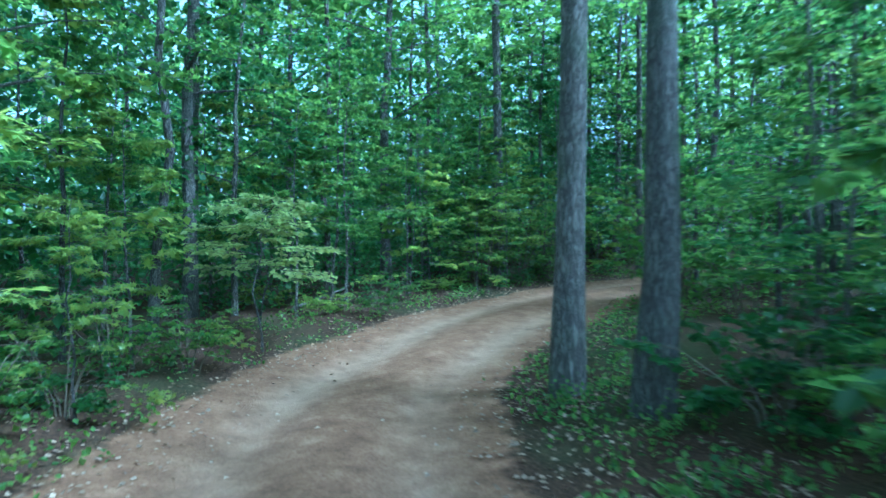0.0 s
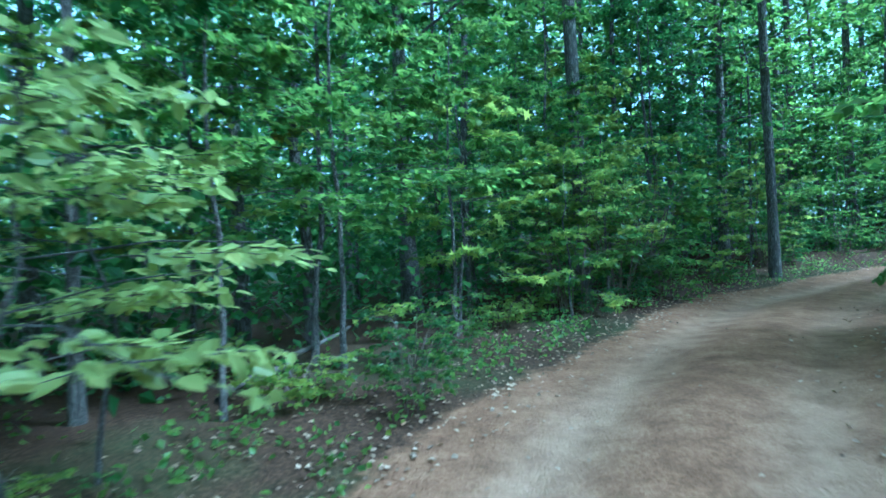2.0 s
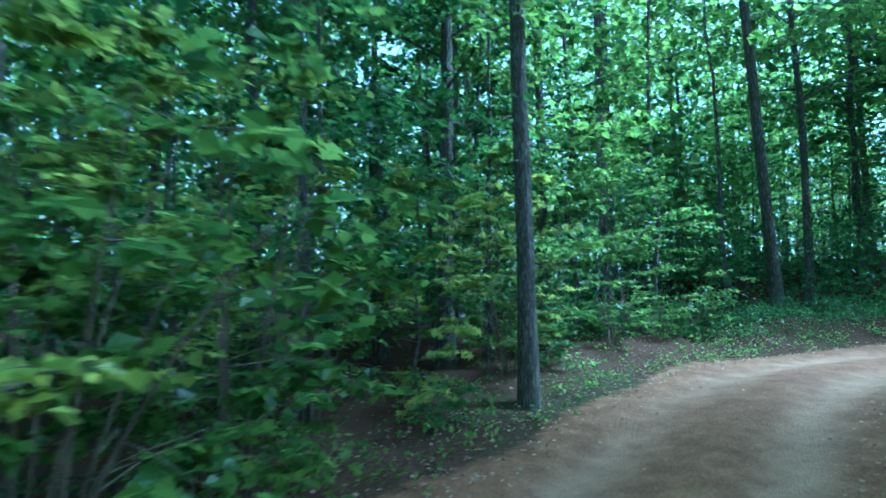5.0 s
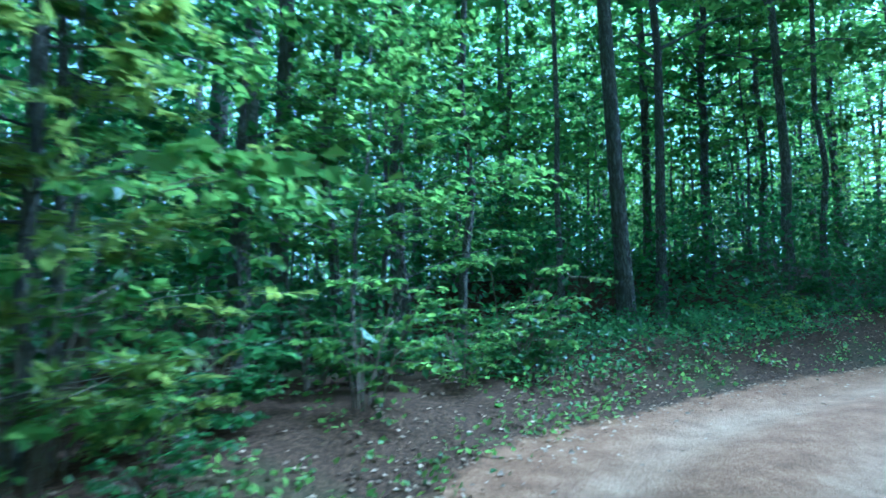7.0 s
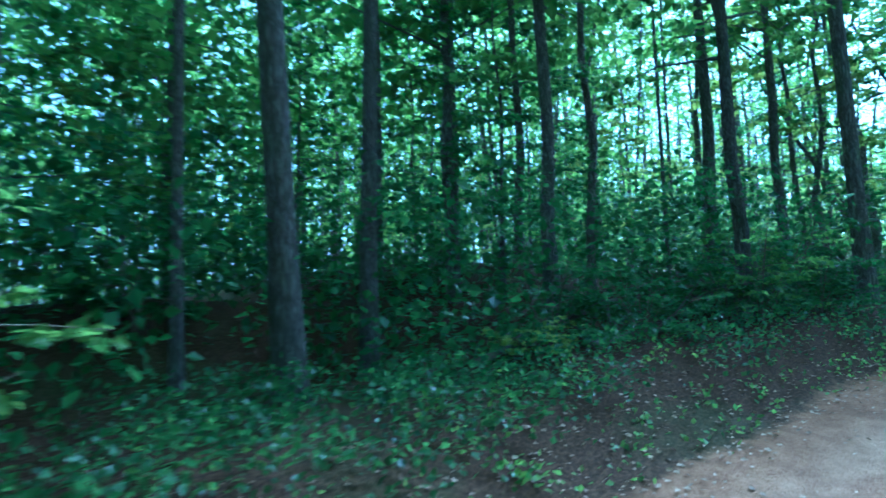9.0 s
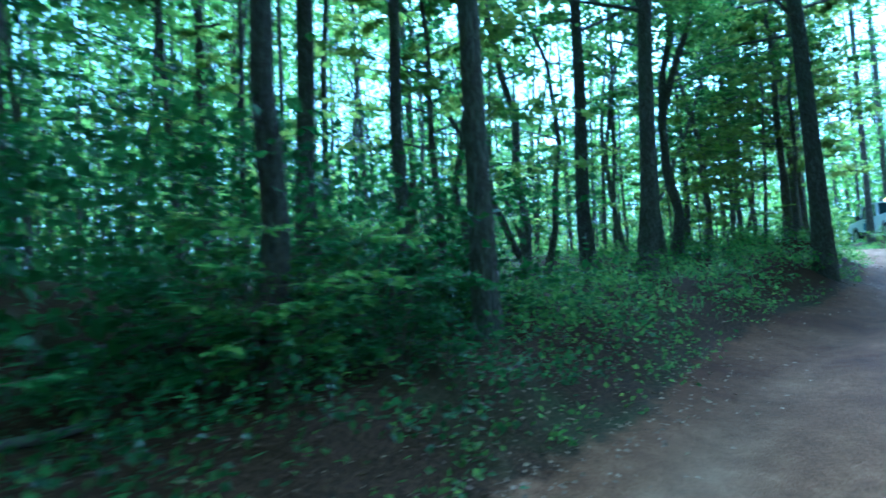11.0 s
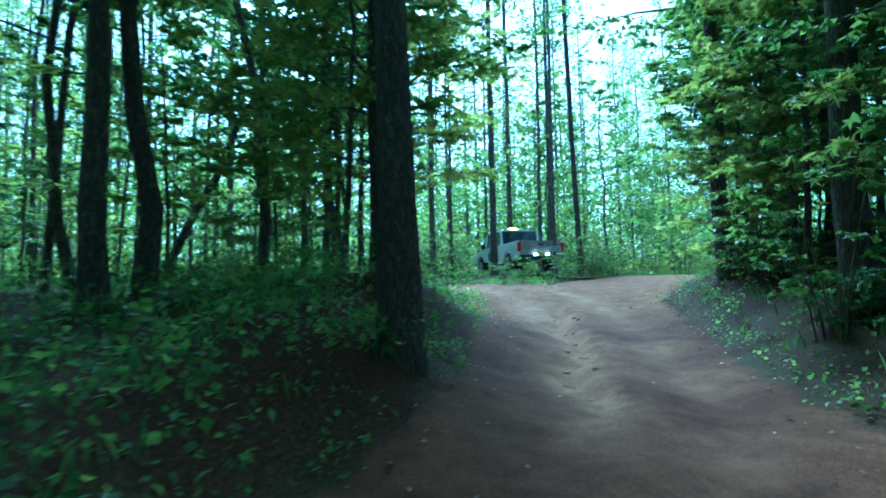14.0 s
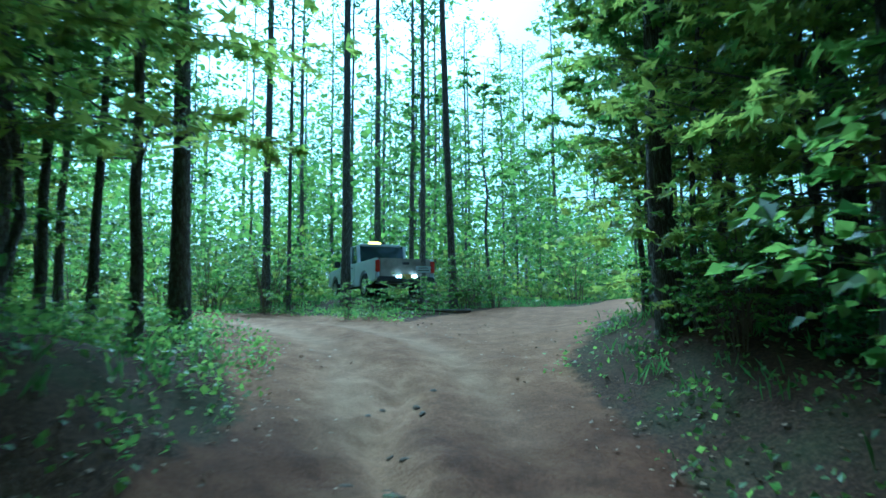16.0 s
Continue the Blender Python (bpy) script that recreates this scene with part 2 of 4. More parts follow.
def spur_off(x, y):
    x, y = np.ravel(x), np.ravel(y)
    out = np.zeros(len(x))
    for k in range(0, len(x), 8000):
        out[k:k + 8000] = np.sqrt(((x[k:k + 8000, None] - SPUR[:, 0])**2 + (y[k:k + 8000, None] - SPUR[:, 1])**2).min(1))
    return out


def ripple(x, y, f, seed):
    a = np.random.RandomState(seed).uniform(0, 6.28, 12)
    return sum(np.sin(f * (x * np.cos(a[i]) + y * np.sin(a[i])) * (1 + 0.37 * i) + a[i + 6]) / (1 + 0.4 * i) for i in range(6)) / 3


def lumps(x, y, f, seed):
    """Smooth random unevenness between -1 and 1, f lumps a metre."""
    x, y = x * f, y * f
    i, j = np.floor(x).astype(int), np.floor(y).astype(int)
    u, v = x - i, y - j
    u, v = u * u * (3 - 2 * u), v * v * (3 - 2 * v)
    table = np.random.RandomState(seed).uniform(-1, 1, 4096)

    def at(a, b):
        return table[(a * 157 + b * 311 + (a * b) % 97) % 4096]
    return (at(i, j) * (1 - u) + at(i + 1, j) * u) * (1 - v) + (at(i, j + 1) * (1 - u) + at(i + 1, j + 1) * u) * v


def height(x, y, detail=True):
    x, y = np.ravel(np.asarray(x, float)), np.ravel(np.asarray(y, float))
    z = np.zeros(len(x))
    for k in range(0, len(x), 8000):
        w = 1 / (((x[k:k + 8000, None] - ANCHORS[:, 0])**2 + (y[k:k + 8000, None] - ANCHORS[:, 1])**2) + 1.5)**2
        z[k:k + 8000] = (w * ANCHORS[:, 2]).sum(1) / w.sum(1)
    row, off = beside(x, y)
    along = LINE[row, 0]
    left = 0.15 + 0.5 * smooth(8, 14, along) * (1 - smooth(36, 40, along))
    right = 0.1 + 0.55 * smooth(27, 33, along) * (1 - smooth(37, 40, along))
    z += left * smooth(1.7, 3.2, off) + right * smooth(1.7, 3.4, -off)
    if detail:
        near = 1 - smooth(1.6, 2.6, np.abs(off))
        z -= 0.09 * np.exp(-((np.abs(off) - 0.8) / 0.42)**2) * near
        z += (0.025 - 0.017 * near) * lumps(x, y, 0.9, 3) + (0.012 - 0.009 * near) * lumps(x, y, 2.3, 5) + 0.05 * ripple(x, y, 0.9, 4) * (1 - near)
        z += 0.022 * lumps(x, y, 3.2, 17) * smooth(28, 32, along) * near
        # the washed-out gully in the climb
        gully = np.exp(-((off - 0.35 - 0.15 * np.sin(along * 2.1)) / 0.2)**2) * smooth(31, 33.5, along) * (1 - smooth(38, 39.5, along))
        z -= (0.16 + 0.02 * np.sin(9 * along)) * gully
    return z


def ground_at(x, y):
    return float(height([x], [y], False)[0])


def part(name, verts, faces, mat, parent=None, label="", uv=None):
    me = bpy.data.meshes.new(name)
    me.from_pydata(np.asarray(verts).tolist(), [], [list(f) for f in faces] if not isinstance(faces, np.ndarray) else faces.tolist())
    me.materials.append(mat)
    ob = new(name, me)
    if parent is not None:
        ob.parent = parent
    if label:
        ob["label"] = label
    return ob


def soft_shade(ob):
    ob.data.polygons.foreach_set("use_smooth", [True] * len(ob.data.polygons))
    return ob


def ticks(lo, hi, step, far, fine):
    mid = np.arange(lo, hi + 1e-6, step)
    mid = np.sort(np.concatenate([mid, np.arange(fine[0], fine[1], step) + step / 2]))
    grow = np.cumsum(step * 1.25**np.arange(1, 60))
    grow = grow[grow < far]
    return np.concatenate([(lo - grow)[::-1], mid, hi + grow])


def build_ground():
    xs, ys = ticks(-4, 48, 0.24, 900, (30, 41)), ticks(-2, 30, 0.24, 900, (9, 16.2))
    gx, gy = np.meshgrid(xs, ys)
    z = height(gx, gy)
    v = np.stack([gx.ravel(), gy.ravel(), z], 1)
    nx, ny = len(xs), len(ys)
    i = (np.arange(ny - 1)[:, None] * nx + np.arange(nx - 1)).ravel()
    ob = part("ground", v, np.stack([i, i + 1, i + 1 + nx, i + nx], 1), MAT_GROUND)
    row, off = beside(gx, gy)
    wide = 1.75 + 0.3 * ripple(gx.ravel(), gy.ravel(), 0.8, 9) + 0.6 * smooth(36, 41, LINE[row, 0])
    mask = np.maximum(1 - smooth(wide - 0.5, wide + 0.5, np.abs(off)), 1 - smooth(1.6, 2.8, spur_off(gx, gy)))
    left_bank = smooth(14, 18, LINE[row, 0]) * (1 - smooth(24, 27, LINE[row, 0])) * (1 - smooth(2.6, 3.6, np.abs(off - 1.0))) * 0.2
    mask = np.maximum(mask, left_bank)
    at = ob.data.attributes.new("track", "FLOAT", "POINT")
    at.data.foreach_set("value", mask.astype(np.float32))
    along = LINE[row, 0]
    gully = np.exp(-((off - 0.35 - 0.15 * np.sin(along * 2.1)) / 0.28)**2) * smooth(30.5, 33, along) * (1 - smooth(38, 39.5, along))
    # damp stretch of the climb; this mask also paints the shade over it
    damp_shade = smooth(22, 27, along) * (1 - smooth(36, 38.5, along)) * (0.72 + 0.28 * lumps(gx.ravel(), gy.ravel(), 1.1, 12))
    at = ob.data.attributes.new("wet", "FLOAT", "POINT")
    at.data.foreach_set("value", (damp_shade * (1 - gully)).astype(np.float32))
    # wheel ruts by wear; the gully term paints its wet gleam
    at = ob.data.attributes.new("rut", "FLOAT", "POINT")
    at.data.foreach_set("value", (np.exp(-((np.abs(off) - 0.8) / 0.3)**2) * (0.75 + 0.5 * lumps(gx.ravel(), gy.ravel(), 0.5, 8)) * (1 - np.clip(1.15 * damp_shade, 0, 1)) + 0.5 * gully).astype(np.float32))
    soft_shade(ob)
    tagged(ob, "forest floor of leaf litter crossed by a rutted tan dirt track", "ground", kind="structure")


build_ground()

# ---- growing things ----


def tube(points, radii, sides=6):
    """A tapered bent tube: points and quads."""
    p, r = np.asarray(points, float), np.asarray(radii, float)
    way = np.gradient(p, axis=0)
    way /= np.linalg.norm(way, axis=1)[:, None] + 1e-9
    ref = np.array([1.0, 0, 0]) if abs(way[0][2]) > 0.7 else np.array([0, 0, 1.0])
    u = np.cross(way, ref)
    u /= np.linalg.norm(u, axis=1)[:, None] + 1e-9
    w = np.cross(way, u)
    a = np.linspace(0, 2 * np.pi, sides, endpoint=False)
    v = (p[:, None] + r[:, None, None] * (np.cos(a)[:, None] * u[:, None] + np.sin(a)[:, None] * w[:, None])).reshape(-1, 3)
    k = np.arange(len(p) - 1)[:, None] * sides
    j = np.arange(sides)
    f = np.stack([k + j, k + (j + 1) % sides, k + sides + (j + 1) % sides, k + sides + j], -1).reshape(-1, 4)
    return v, f


def gather(pieces):
    vs, fs, n = [], [], 0
    for v, f in pieces:
        vs.append(v)
        fs.append(np.asarray(f) + n)
        n += len(v)
    return np.vstack(vs), np.vstack(fs)


OVAL = (np.array([(0, 0, 0), (0.28, 0.28, 0.05), (0.24, 0.68, 0.04), (0, 1, -0.06), (-0.24, 0.68, 0.04), (-0.28, 0.28, 0.05), (0, 0.5, -0.02)]),
        [(0, 1, 6), (1, 2, 6), (2, 3, 6), (3, 4, 6), (4, 5, 6), (5, 0, 6)])
DIAMOND = (np.array([(0, 0, 0), (0.40, 0.42, 0.08), (0, 1, -0.06), (-0.40, 0.42, 0.08)]), [(0, 1, 2), (0, 2, 3)])
STAR = (np.array([(0, 0.32, 0.0), (0, 0, 0)] + [((0.62 if i % 2 == 0 else 0.2) * math.sin(a) * (1.05), 0.36 + (0.62 if i % 2 == 0 else 0.22) * -math.cos(a), -0.05 if i % 2 == 0 else 0.03)
                                                for i, a in enumerate([radians(60 + 30 * k) for k in range(9)])]),
        [(0, 1, 2)] + [(0, k, k + 1) for k in range(2, 10)] + [(0, 10, 1)])
NEEDLES = (np.array([(0, 0, 0), (0.05, 0.5, 0.02), (0, 1, -0.1), (-0.05, 0.5, 0.02)]), [(0, 1, 2), (0, 2, 3)])


def leaves(at, way, size, shape, rng, tilt=0.55, droop=0.25):
    """Blades at the given points, pointing along way, faces mostly up."""
    at, way = np.asarray(at), np.asarray(way, float)
    n = len(at)
    way = way + rng.normal(0, 0.45, (n, 3))
    way[:, 2] = way[:, 2] * 0.6 - droop
    way /= np.linalg.norm(way, axis=1)[:, None]
    up = np.array([0, 0, 1.0]) + rng.normal(0, tilt, (n, 3))
    side = np.cross(way, up)
    side /= np.linalg.norm(side, axis=1)[:, None] + 1e-9
    top = np.cross(side, way)
    s = (size * rng.uniform(0.6, 1.25, n))[:, None, None]
    base, tri = shape
    v = at[:, None] + s * (base[:, 0, None] * side[:, None] + base[:, 1, None] * way[:, None] + base[:, 2, None] * top[:, None])
    f = np.arange(n)[:, None, None] * len(base) + np.asarray(tri)
    return v.reshape(-1, 3), f.reshape(-1, 3)


def spray(start, way, length, rng, twigs, per, reach):
    """A limb with twigs in a flat fan: its line and the leaf points with their ways."""
    k = 5
    t = np.linspace(0, 1, k)[:, None]
    bend = rng.normal(0, 0.12, 3) * length
    line = start + way * length * t + bend * t**2 + np.array([0, 0, -0.16 * length]) * t**2.5
    pts, ways, lines = [], [], [line]
    for i in range(twigs):
        s = rng.uniform(0.25, 1.0)
        p0 = line[0] + (line[-1] - line[0]) * s + bend * (s * s - s)
        turn = rng.choice([-1, 1]) * rng.uniform(0.35, 1.2)
        c, sn = math.cos(turn), math.sin(turn)
        tw = np.array([way[0] * c - way[1] * sn, way[0] * sn + way[1] * c, way[2] * 0.4 + rng.normal(-0.05, 0.10)])
        tl = reach * rng.uniform(0.5, 1.2) * (1.15 - 0.5 * s)
        q = np.linspace(0.15, 1, per)[:, None] + rng.normal(0, 0.04, (per, 1))
        lines.append(np.array([p0, p0 + tw * tl + np.array([0, 0, -0.08 * tl])]))
        pts.append(p0 + tw * tl * q + np.array([0, 0, -0.08 * tl]) * q**2)
        flip = rng.choice([-1.0, 1.0], per)[:, None]
        ways.append(tw * 0.6 + flip * np.array([-tw[1], tw[0], 0]) * 0.8)
    return lines, np.vstack(pts), np.vstack(ways)


def trunk_line(h, rng, sway=0.02, lean=(0, 0), k=12):
    t = np.linspace(0, 1, k)
    x = np.cumsum(rng.normal(0, sway, k)) * h / k * 2
    y = np.cumsum(rng.normal(0, sway, k)) * h / k * 2
    return np.stack([x - x[0] + lean[0] * h * t, y - y[0] + lean[1] * h * t, h * t], 1)


def trunk_tube(line, r, top, sides):
    h = line[:, 2] - line[0, 2]
    t = h / h[-1]
    rad = r + (top - r) * t + 0.35 * r * np.exp(-h / (2.5 * r + 0.05))
    line = line.copy()
    line[0, 2] -= 0.35
    return tube(line, rad, sides)


def broadleaf(name, seed, h, r, low, limbs, reach, twigs, per, size, shape, mat, trunk_mat, sway=0.03, lean=(0, 0), twig_lines=True, rise=0.35, top_reach=0.35, fork=None):
    """A leafy tree: tapered trunk with limbs, crown of single leaves in flat sprays; fork: where a second stem parts, and its lean."""
    rng = np.random.RandomState(seed)
    ob = new(name)
    line = trunk_line(h, rng, sway, lean)
    wood = [trunk_tube(line, r, r * 0.2, 10 if r > 0.07 else 7)]
    at, ways, twigs_at = [], [], []
    if fork:
        k = int(fork[0] * len(line))
        q = np.linspace(0, 1, len(line) - k)[:, None]
        stem = line[k:] + np.array([fork[1], fork[2], 0]) * q**0.8 * (h - line[k, 2])
        wood.append(tube(stem, np.linspace(r * 0.75, r * 0.18, len(stem)), 9))
    for i in range(limbs):
        s = low + (0.99 - low) * ((i + rng.uniform(0, 1)) / limbs)
        a = i * 2.4 + rng.uniform(-0.5, 0.5)
        start = np.array([np.interp(s, np.linspace(0, 1, len(line)), line[:, k]) for k in range(3)])
        way = np.array([math.cos(a), math.sin(a), rise * rng.uniform(0.3, 1.6)])
        length = reach * rng.uniform(0.6, 1.2) * (1 - (1 - top_reach) * max(0, (s - low) / (1 - low))**1.3)
        lines, p, w = spray(start, way / np.linalg.norm(way), length, rng, twigs, per, length * 0.42 + 0.15)
        lr = max(0.006, r * 0.30 * (1 - 0.6 * s))
        twigs_at.append(tube(lines[0][::2], np.linspace(lr, 0.004, 3), 3 if lr < 0.012 else 4))
        twigs_at += [tube(q, [0.005, 0.002], 3) for q in lines[1:]] if twig_lines else []
        at.append(p)
        ways.append(w)
    v, f = gather(wood)
    soft_shade(part("trunk", v, f, trunk_mat, ob))
    if twigs_at:
        v, f = gather(twigs_at)
        tagged(part("branchwork", v, f, trunk_mat, ob), kind="stuff")
    v, f = leaves(np.vstack(at), np.vstack(ways), size, shape, rng)
    part("crown", v, f, mat, ob)
    return ob


def pine(name, seed, h, r, bare, mat=None, green=None, limbs=26, tufts=16, lean=(0, 0), stubs=6, size=0.30):
    """A tall pine: long bare trunk with a few dead stubs, needle tufts high up."""
    rng = np.random.RandomState(seed)
    ob = new(name)
    line = trunk_line(h, rng, 0.006, lean, 16)
    wood = [trunk_tube(line, r, r * 0.35, 12)]
    at, ways = [], []
    grid = np.linspace(0, 1, len(line))
    for i in range(stubs):
        s = rng.uniform(0.12, bare)
        a = rng.uniform(0, 6.28)
        p = np.array([np.interp(s, grid, line[:, k]) for k in range(3)])
        q = np.array([math.cos(a), math.sin(a), rng.uniform(-0.2, 0.5)]) * rng.uniform(0.3, 1.1)
        wood.append(tube([p, p + q * 0.6, p + q + (0, 0, -0.05)], [0.016, 0.011, 0.004], 4))
    for i in range(limbs):
        s = bare + (0.99 - bare) * (i + rng.uniform(0, 1)) / limbs
        a = i * 2.4 + rng.uniform(-0.6, 0.6)
        p = np.array([np.interp(s, grid, line[:, k]) for k in range(3)])
        L = rng.uniform(1.2, 2.6) * (1.15 - 0.7 * (s - bare) / (1 - bare))
        d = np.array([math.cos(a), math.sin(a), rng.uniform(0.1, 0.6)])
        t = np.linspace(0, 1, 5)[:, None]
        lim = p + d * L * t + np.array([0, 0, 0.15 * L]) * t**2
        wood.append(tube(lim[::2], [0.035, 0.02, 0.008], 3))
        for j in range(3):
            c = lim[2 + min(j, 2)] + rng.normal(0, 0.25, (tufts, 3))
            at.append(c)
            ways.append(rng.normal(0, 1, (tufts, 3)) + (0, 0, 0.5))
    v, f = gather(wood)
    soft_shade(part("trunk", v, f, mat or MAT_PINE, ob))
    v, f = leaves(np.vstack(at), np.vstack(ways), size, (NEEDLES[0] * (3.2, 1, 1), NEEDLES[1]), rng, 1.2, 0.0)
    part("crown", v, f, green or MAT_NEEDLE, ob)
    return ob


def bush(name, seed, h, spread, stems, twigs, per, size, shape, mat):
    rng = np.random.RandomState(seed)
    ob = new(name)
    wood, at, ways = [], [], []
    for i in range(stems):
        a = i * 2.4 + rng.uniform(-0.4, 0.4)
        p = np.array([math.cos(a), math.sin(a), 0]) * rng.uniform(0.02, 0.2)
        out = np.array([math.cos(a), math.sin(a), 0]) * spread * rng.uniform(0.2, 1.0)
        hh = h * rng.uniform(0.6, 1.1)
        t = np.linspace(0, 1, 6)[:, None]
        stem = p + out * t**1.4 + np.array([0, 0, hh]) * t
        stem[0, 2] -= 0.2
        wood.append(tube(stem, np.linspace(0.016, 0.004, 6), 4))
        for k in range(4):
            s = rng.uniform(0.25, 1.0)
            b = a + rng.uniform(-1.4, 1.4)
            st = np.array([np.interp(s, np.linspace(0, 1, 6), stem[:, q]) for q in range(3)])
            w = np.array([math.cos(b), math.sin(b), rng.uniform(-0.1, 0.5)])
            lines, q, ww = spray(st, w, rng.uniform(0.4, 0.9) * spread * 0.8, rng, twigs, per, 0.35)
            wood.append(tube(lines[0][::2], [0.006, 0.004, 0.002], 3))
            at.append(q)
            ways.append(ww)
    v, f = gather(wood)
    part("stem", v, f, MAT_TWIG, ob)
    v, f = leaves(np.vstack(at), np.vstack(ways), size, shape, rng)
    part("foliage", v, f, mat, ob)
    return ob


# one of each kind, then copies
KINDS = {
    "sapling": [broadleaf("understory_tree", 11, 6.0, 0.045, 0.20, 20, 2.0, 11, 13, 0.115, DIAMOND, MAT_LEAF, MAT_BARK, twig_lines=False),
                broadleaf("understory_tree", 12, 7.5, 0.055, 0.20, 22, 2.2, 11, 13, 0.12, DIAMOND, MAT_LEAF, MAT_BARK, twig_lines=False),
                broadleaf("understory_tree", 13, 5.0, 0.035, 0.22, 18, 1.8, 11, 13, 0.11, DIAMOND, MAT_LEAF_LIME, MAT_BARK),
                broadleaf("understory_tree", 14, 8.5, 0.06, 0.18, 24, 2.4, 11, 12, 0.125, DIAMOND, MAT_LEAF_DARK, MAT_BARK, twig_lines=False)],
    "maple": [broadleaf("sweetgum_sapling", 15, 5.5, 0.04, 0.34, 22, 1.9, 9, 7, 0.16, STAR, MAT_LEAF, MAT_PALE, 0.05),
              broadleaf("sweetgum_sapling", 16, 4.2, 0.03, 0.12, 16, 1.7, 8, 7, 0.16, STAR, MAT_LEAF_LIME, MAT_PALE, 0.06)],
    "tall": [broadleaf("broadleaf_tree", 21, 14.0, 0.11, 0.30, 34, 3.5, 10, 8, 0.235, DIAMOND, MAT_LEAF, MAT_BARK, 0.03, (0, 0), False),
             broadleaf("broadleaf_tree", 22, 17.0, 0.14, 0.30, 34, 3.8, 10, 8, 0.235, DIAMOND, MAT_LEAF, MAT_BARK, 0.02, (0, 0), False),
             broadleaf("broadleaf_tree", 23, 12.0, 0.09, 0.26, 32, 3.2, 10, 9, 0.21, DIAMOND, MAT_LEAF, MAT_PALE, 0.04, (0, 0), False)],
    "bush": [bush("bush", 31, 1.7, 1.0, 9, 4, 7, 0.115, DIAMOND, MAT_LEAF),
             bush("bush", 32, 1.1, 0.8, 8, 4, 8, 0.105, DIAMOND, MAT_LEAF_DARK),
             bush("bush", 33, 2.2, 1.1, 10, 4, 7, 0.12, DIAMOND, MAT_LEAF),
             bush("bush", 34, 0.6, 0.6, 8, 3, 6, 0.10, DIAMOND, MAT_LEAF_LIME)],
    "pale": [broadleaf("pale_shrub", 35, 2.5, 0.02, 0.42, 15, 1.25, 9, 9, 0.115, OVAL, MAT_LEAF_PALE_LIT, MAT_PALE, 0.12, (0, 0), True, 0.25, 0.6)],
    "near": [broadleaf("broadleaf_tree", 26, 16.0, 0.18, 0.32, 34, 3.6, 11, 12, 0.17, DIAMOND, MAT_LEAF, MAT_BARK, 0.02, (0, 0), False),
             broadleaf("broadleaf_tree", 27, 13.0, 0.13, 0.30, 32, 3.2, 11, 12, 0.16, DIAMOND, MAT_LEAF, MAT_BARK, 0.03, (0, 0), False)],
    # pale bark here paints the haze over the distant trunks
    "stand": [pine("plantation_pine", 45, 21, 0.12, 0.24, MAT_PALE, MAT_LEAF, limbs=24, tufts=20, size=0.30), pine("plantation_pine", 46, 19, 0.10, 0.30, MAT_PALE, MAT_LEAF, limbs=22, tufts=20, size=0.30)],
    # invented trees whose high crowns block sun and sky
    "canopy": [broadleaf("canopy_tree", 28, 18.0, 0.085, 0.42, 30, 4.6, 10, 6, 0.28, DIAMOND, MAT_LEAF, MAT_BARK, 0.02, (0, 0), False, 0.3, 0.5),
               broadleaf("canopy_tree", 29, 16.0, 0.075, 0.44, 28, 4.4, 10, 6, 0.28, DIAMOND, MAT_LEAF, MAT_BARK, 0.03, (0, 0), False, 0.3, 0.5)],
    "lean": [broadleaf("leaning_tree", 25, 9.0, 0.085, 0.45, 12, 1.8, 8, 8, 0.16, DIAMOND, MAT_LEAF_DARK, MAT_BARK, 0.05)],
    "crooked": [broadleaf("crooked_tree", 51, 12.0, 0.10, 0.30, 20, 2.2, 9, 8, 0.15, DIAMOND, MAT_LEAF, MAT_BARK, 0.11, (0, 0), False),
                broadleaf("crooked_tree", 52, 10.0, 0.075, 0.25, 18, 2.0, 9, 8, 0.15, DIAMOND, MAT_LEAF, MAT_BARK, 0.13, (0, 0), False),
                broadleaf("crooked_tree", 53, 13.0, 0.13, 0.42, 22, 2.4, 9, 8, 0.16, DIAMOND, MAT_LEAF, MAT_BARK, 0.05, (0, 0), False, fork=(0.25, 0.12, -0.10))],
    "sweetgum": [broadleaf("sweetgum_tree", 54, 9.0, 0.07, 0.20, 30, 2.4, 10, 9, 0.175, STAR, MAT_LEAF_LIME, MAT_BARK, 0.04)],
    "pine": [pine("pine_tree", 41, 24, 0.16, 0.46, tufts=24, size=0.24), pine("pine_tree", 42, 22, 0.14, 0.40, tufts=24, size=0.24), pine("pine_tree", 43, 26, 0.18, 0.50, tufts=24, size=0.24)],
}
LABELS = {"sapling": ("slender young broadleaf tree with layered green leaves", "tree", "young trees under the canopy"),
          "maple": ("young sweetgum with star-shaped green leaves beside the track", "tree", "young trees under the canopy"),
          "tall": ("tall broadleaf tree with a dark trunk and green crown", "tree", "broadleaf trees of the wood"),
          "bush": ("low green leafy bush on the forest floor", "bush", "bushes beside the track"),
          "pale": ("shrub beside the track, pale drooping leaves with lamp light in their yellow-green", "shrub", "pale shrubs"),
          "near": ("broadleaf tree with a dark furrowed trunk beside the track", "tree", "broadleaf trees of the wood"),
          "stand": ("slim plantation pine with needle tufts up the trunk", "tree", "pines of the open stand"),
          "canopy": ("tall tree added to shade the track with its high green crown", "tree", "broadleaf trees of the wood"),
          "lean": ("leaning dark tree with sparse leaves near its top", "tree", "leaning trees"),
          "crooked": ("crooked dark-barked tree with loose green foliage", "tree", "crooked trees"),
          "sweetgum": ("sweetgum with bright star-shaped leaves over the track", "tree", "broadleaf trees of the wood"),
          "pine": ("tall straight pine with bare plated trunk", "tree", "pines of the wood")}
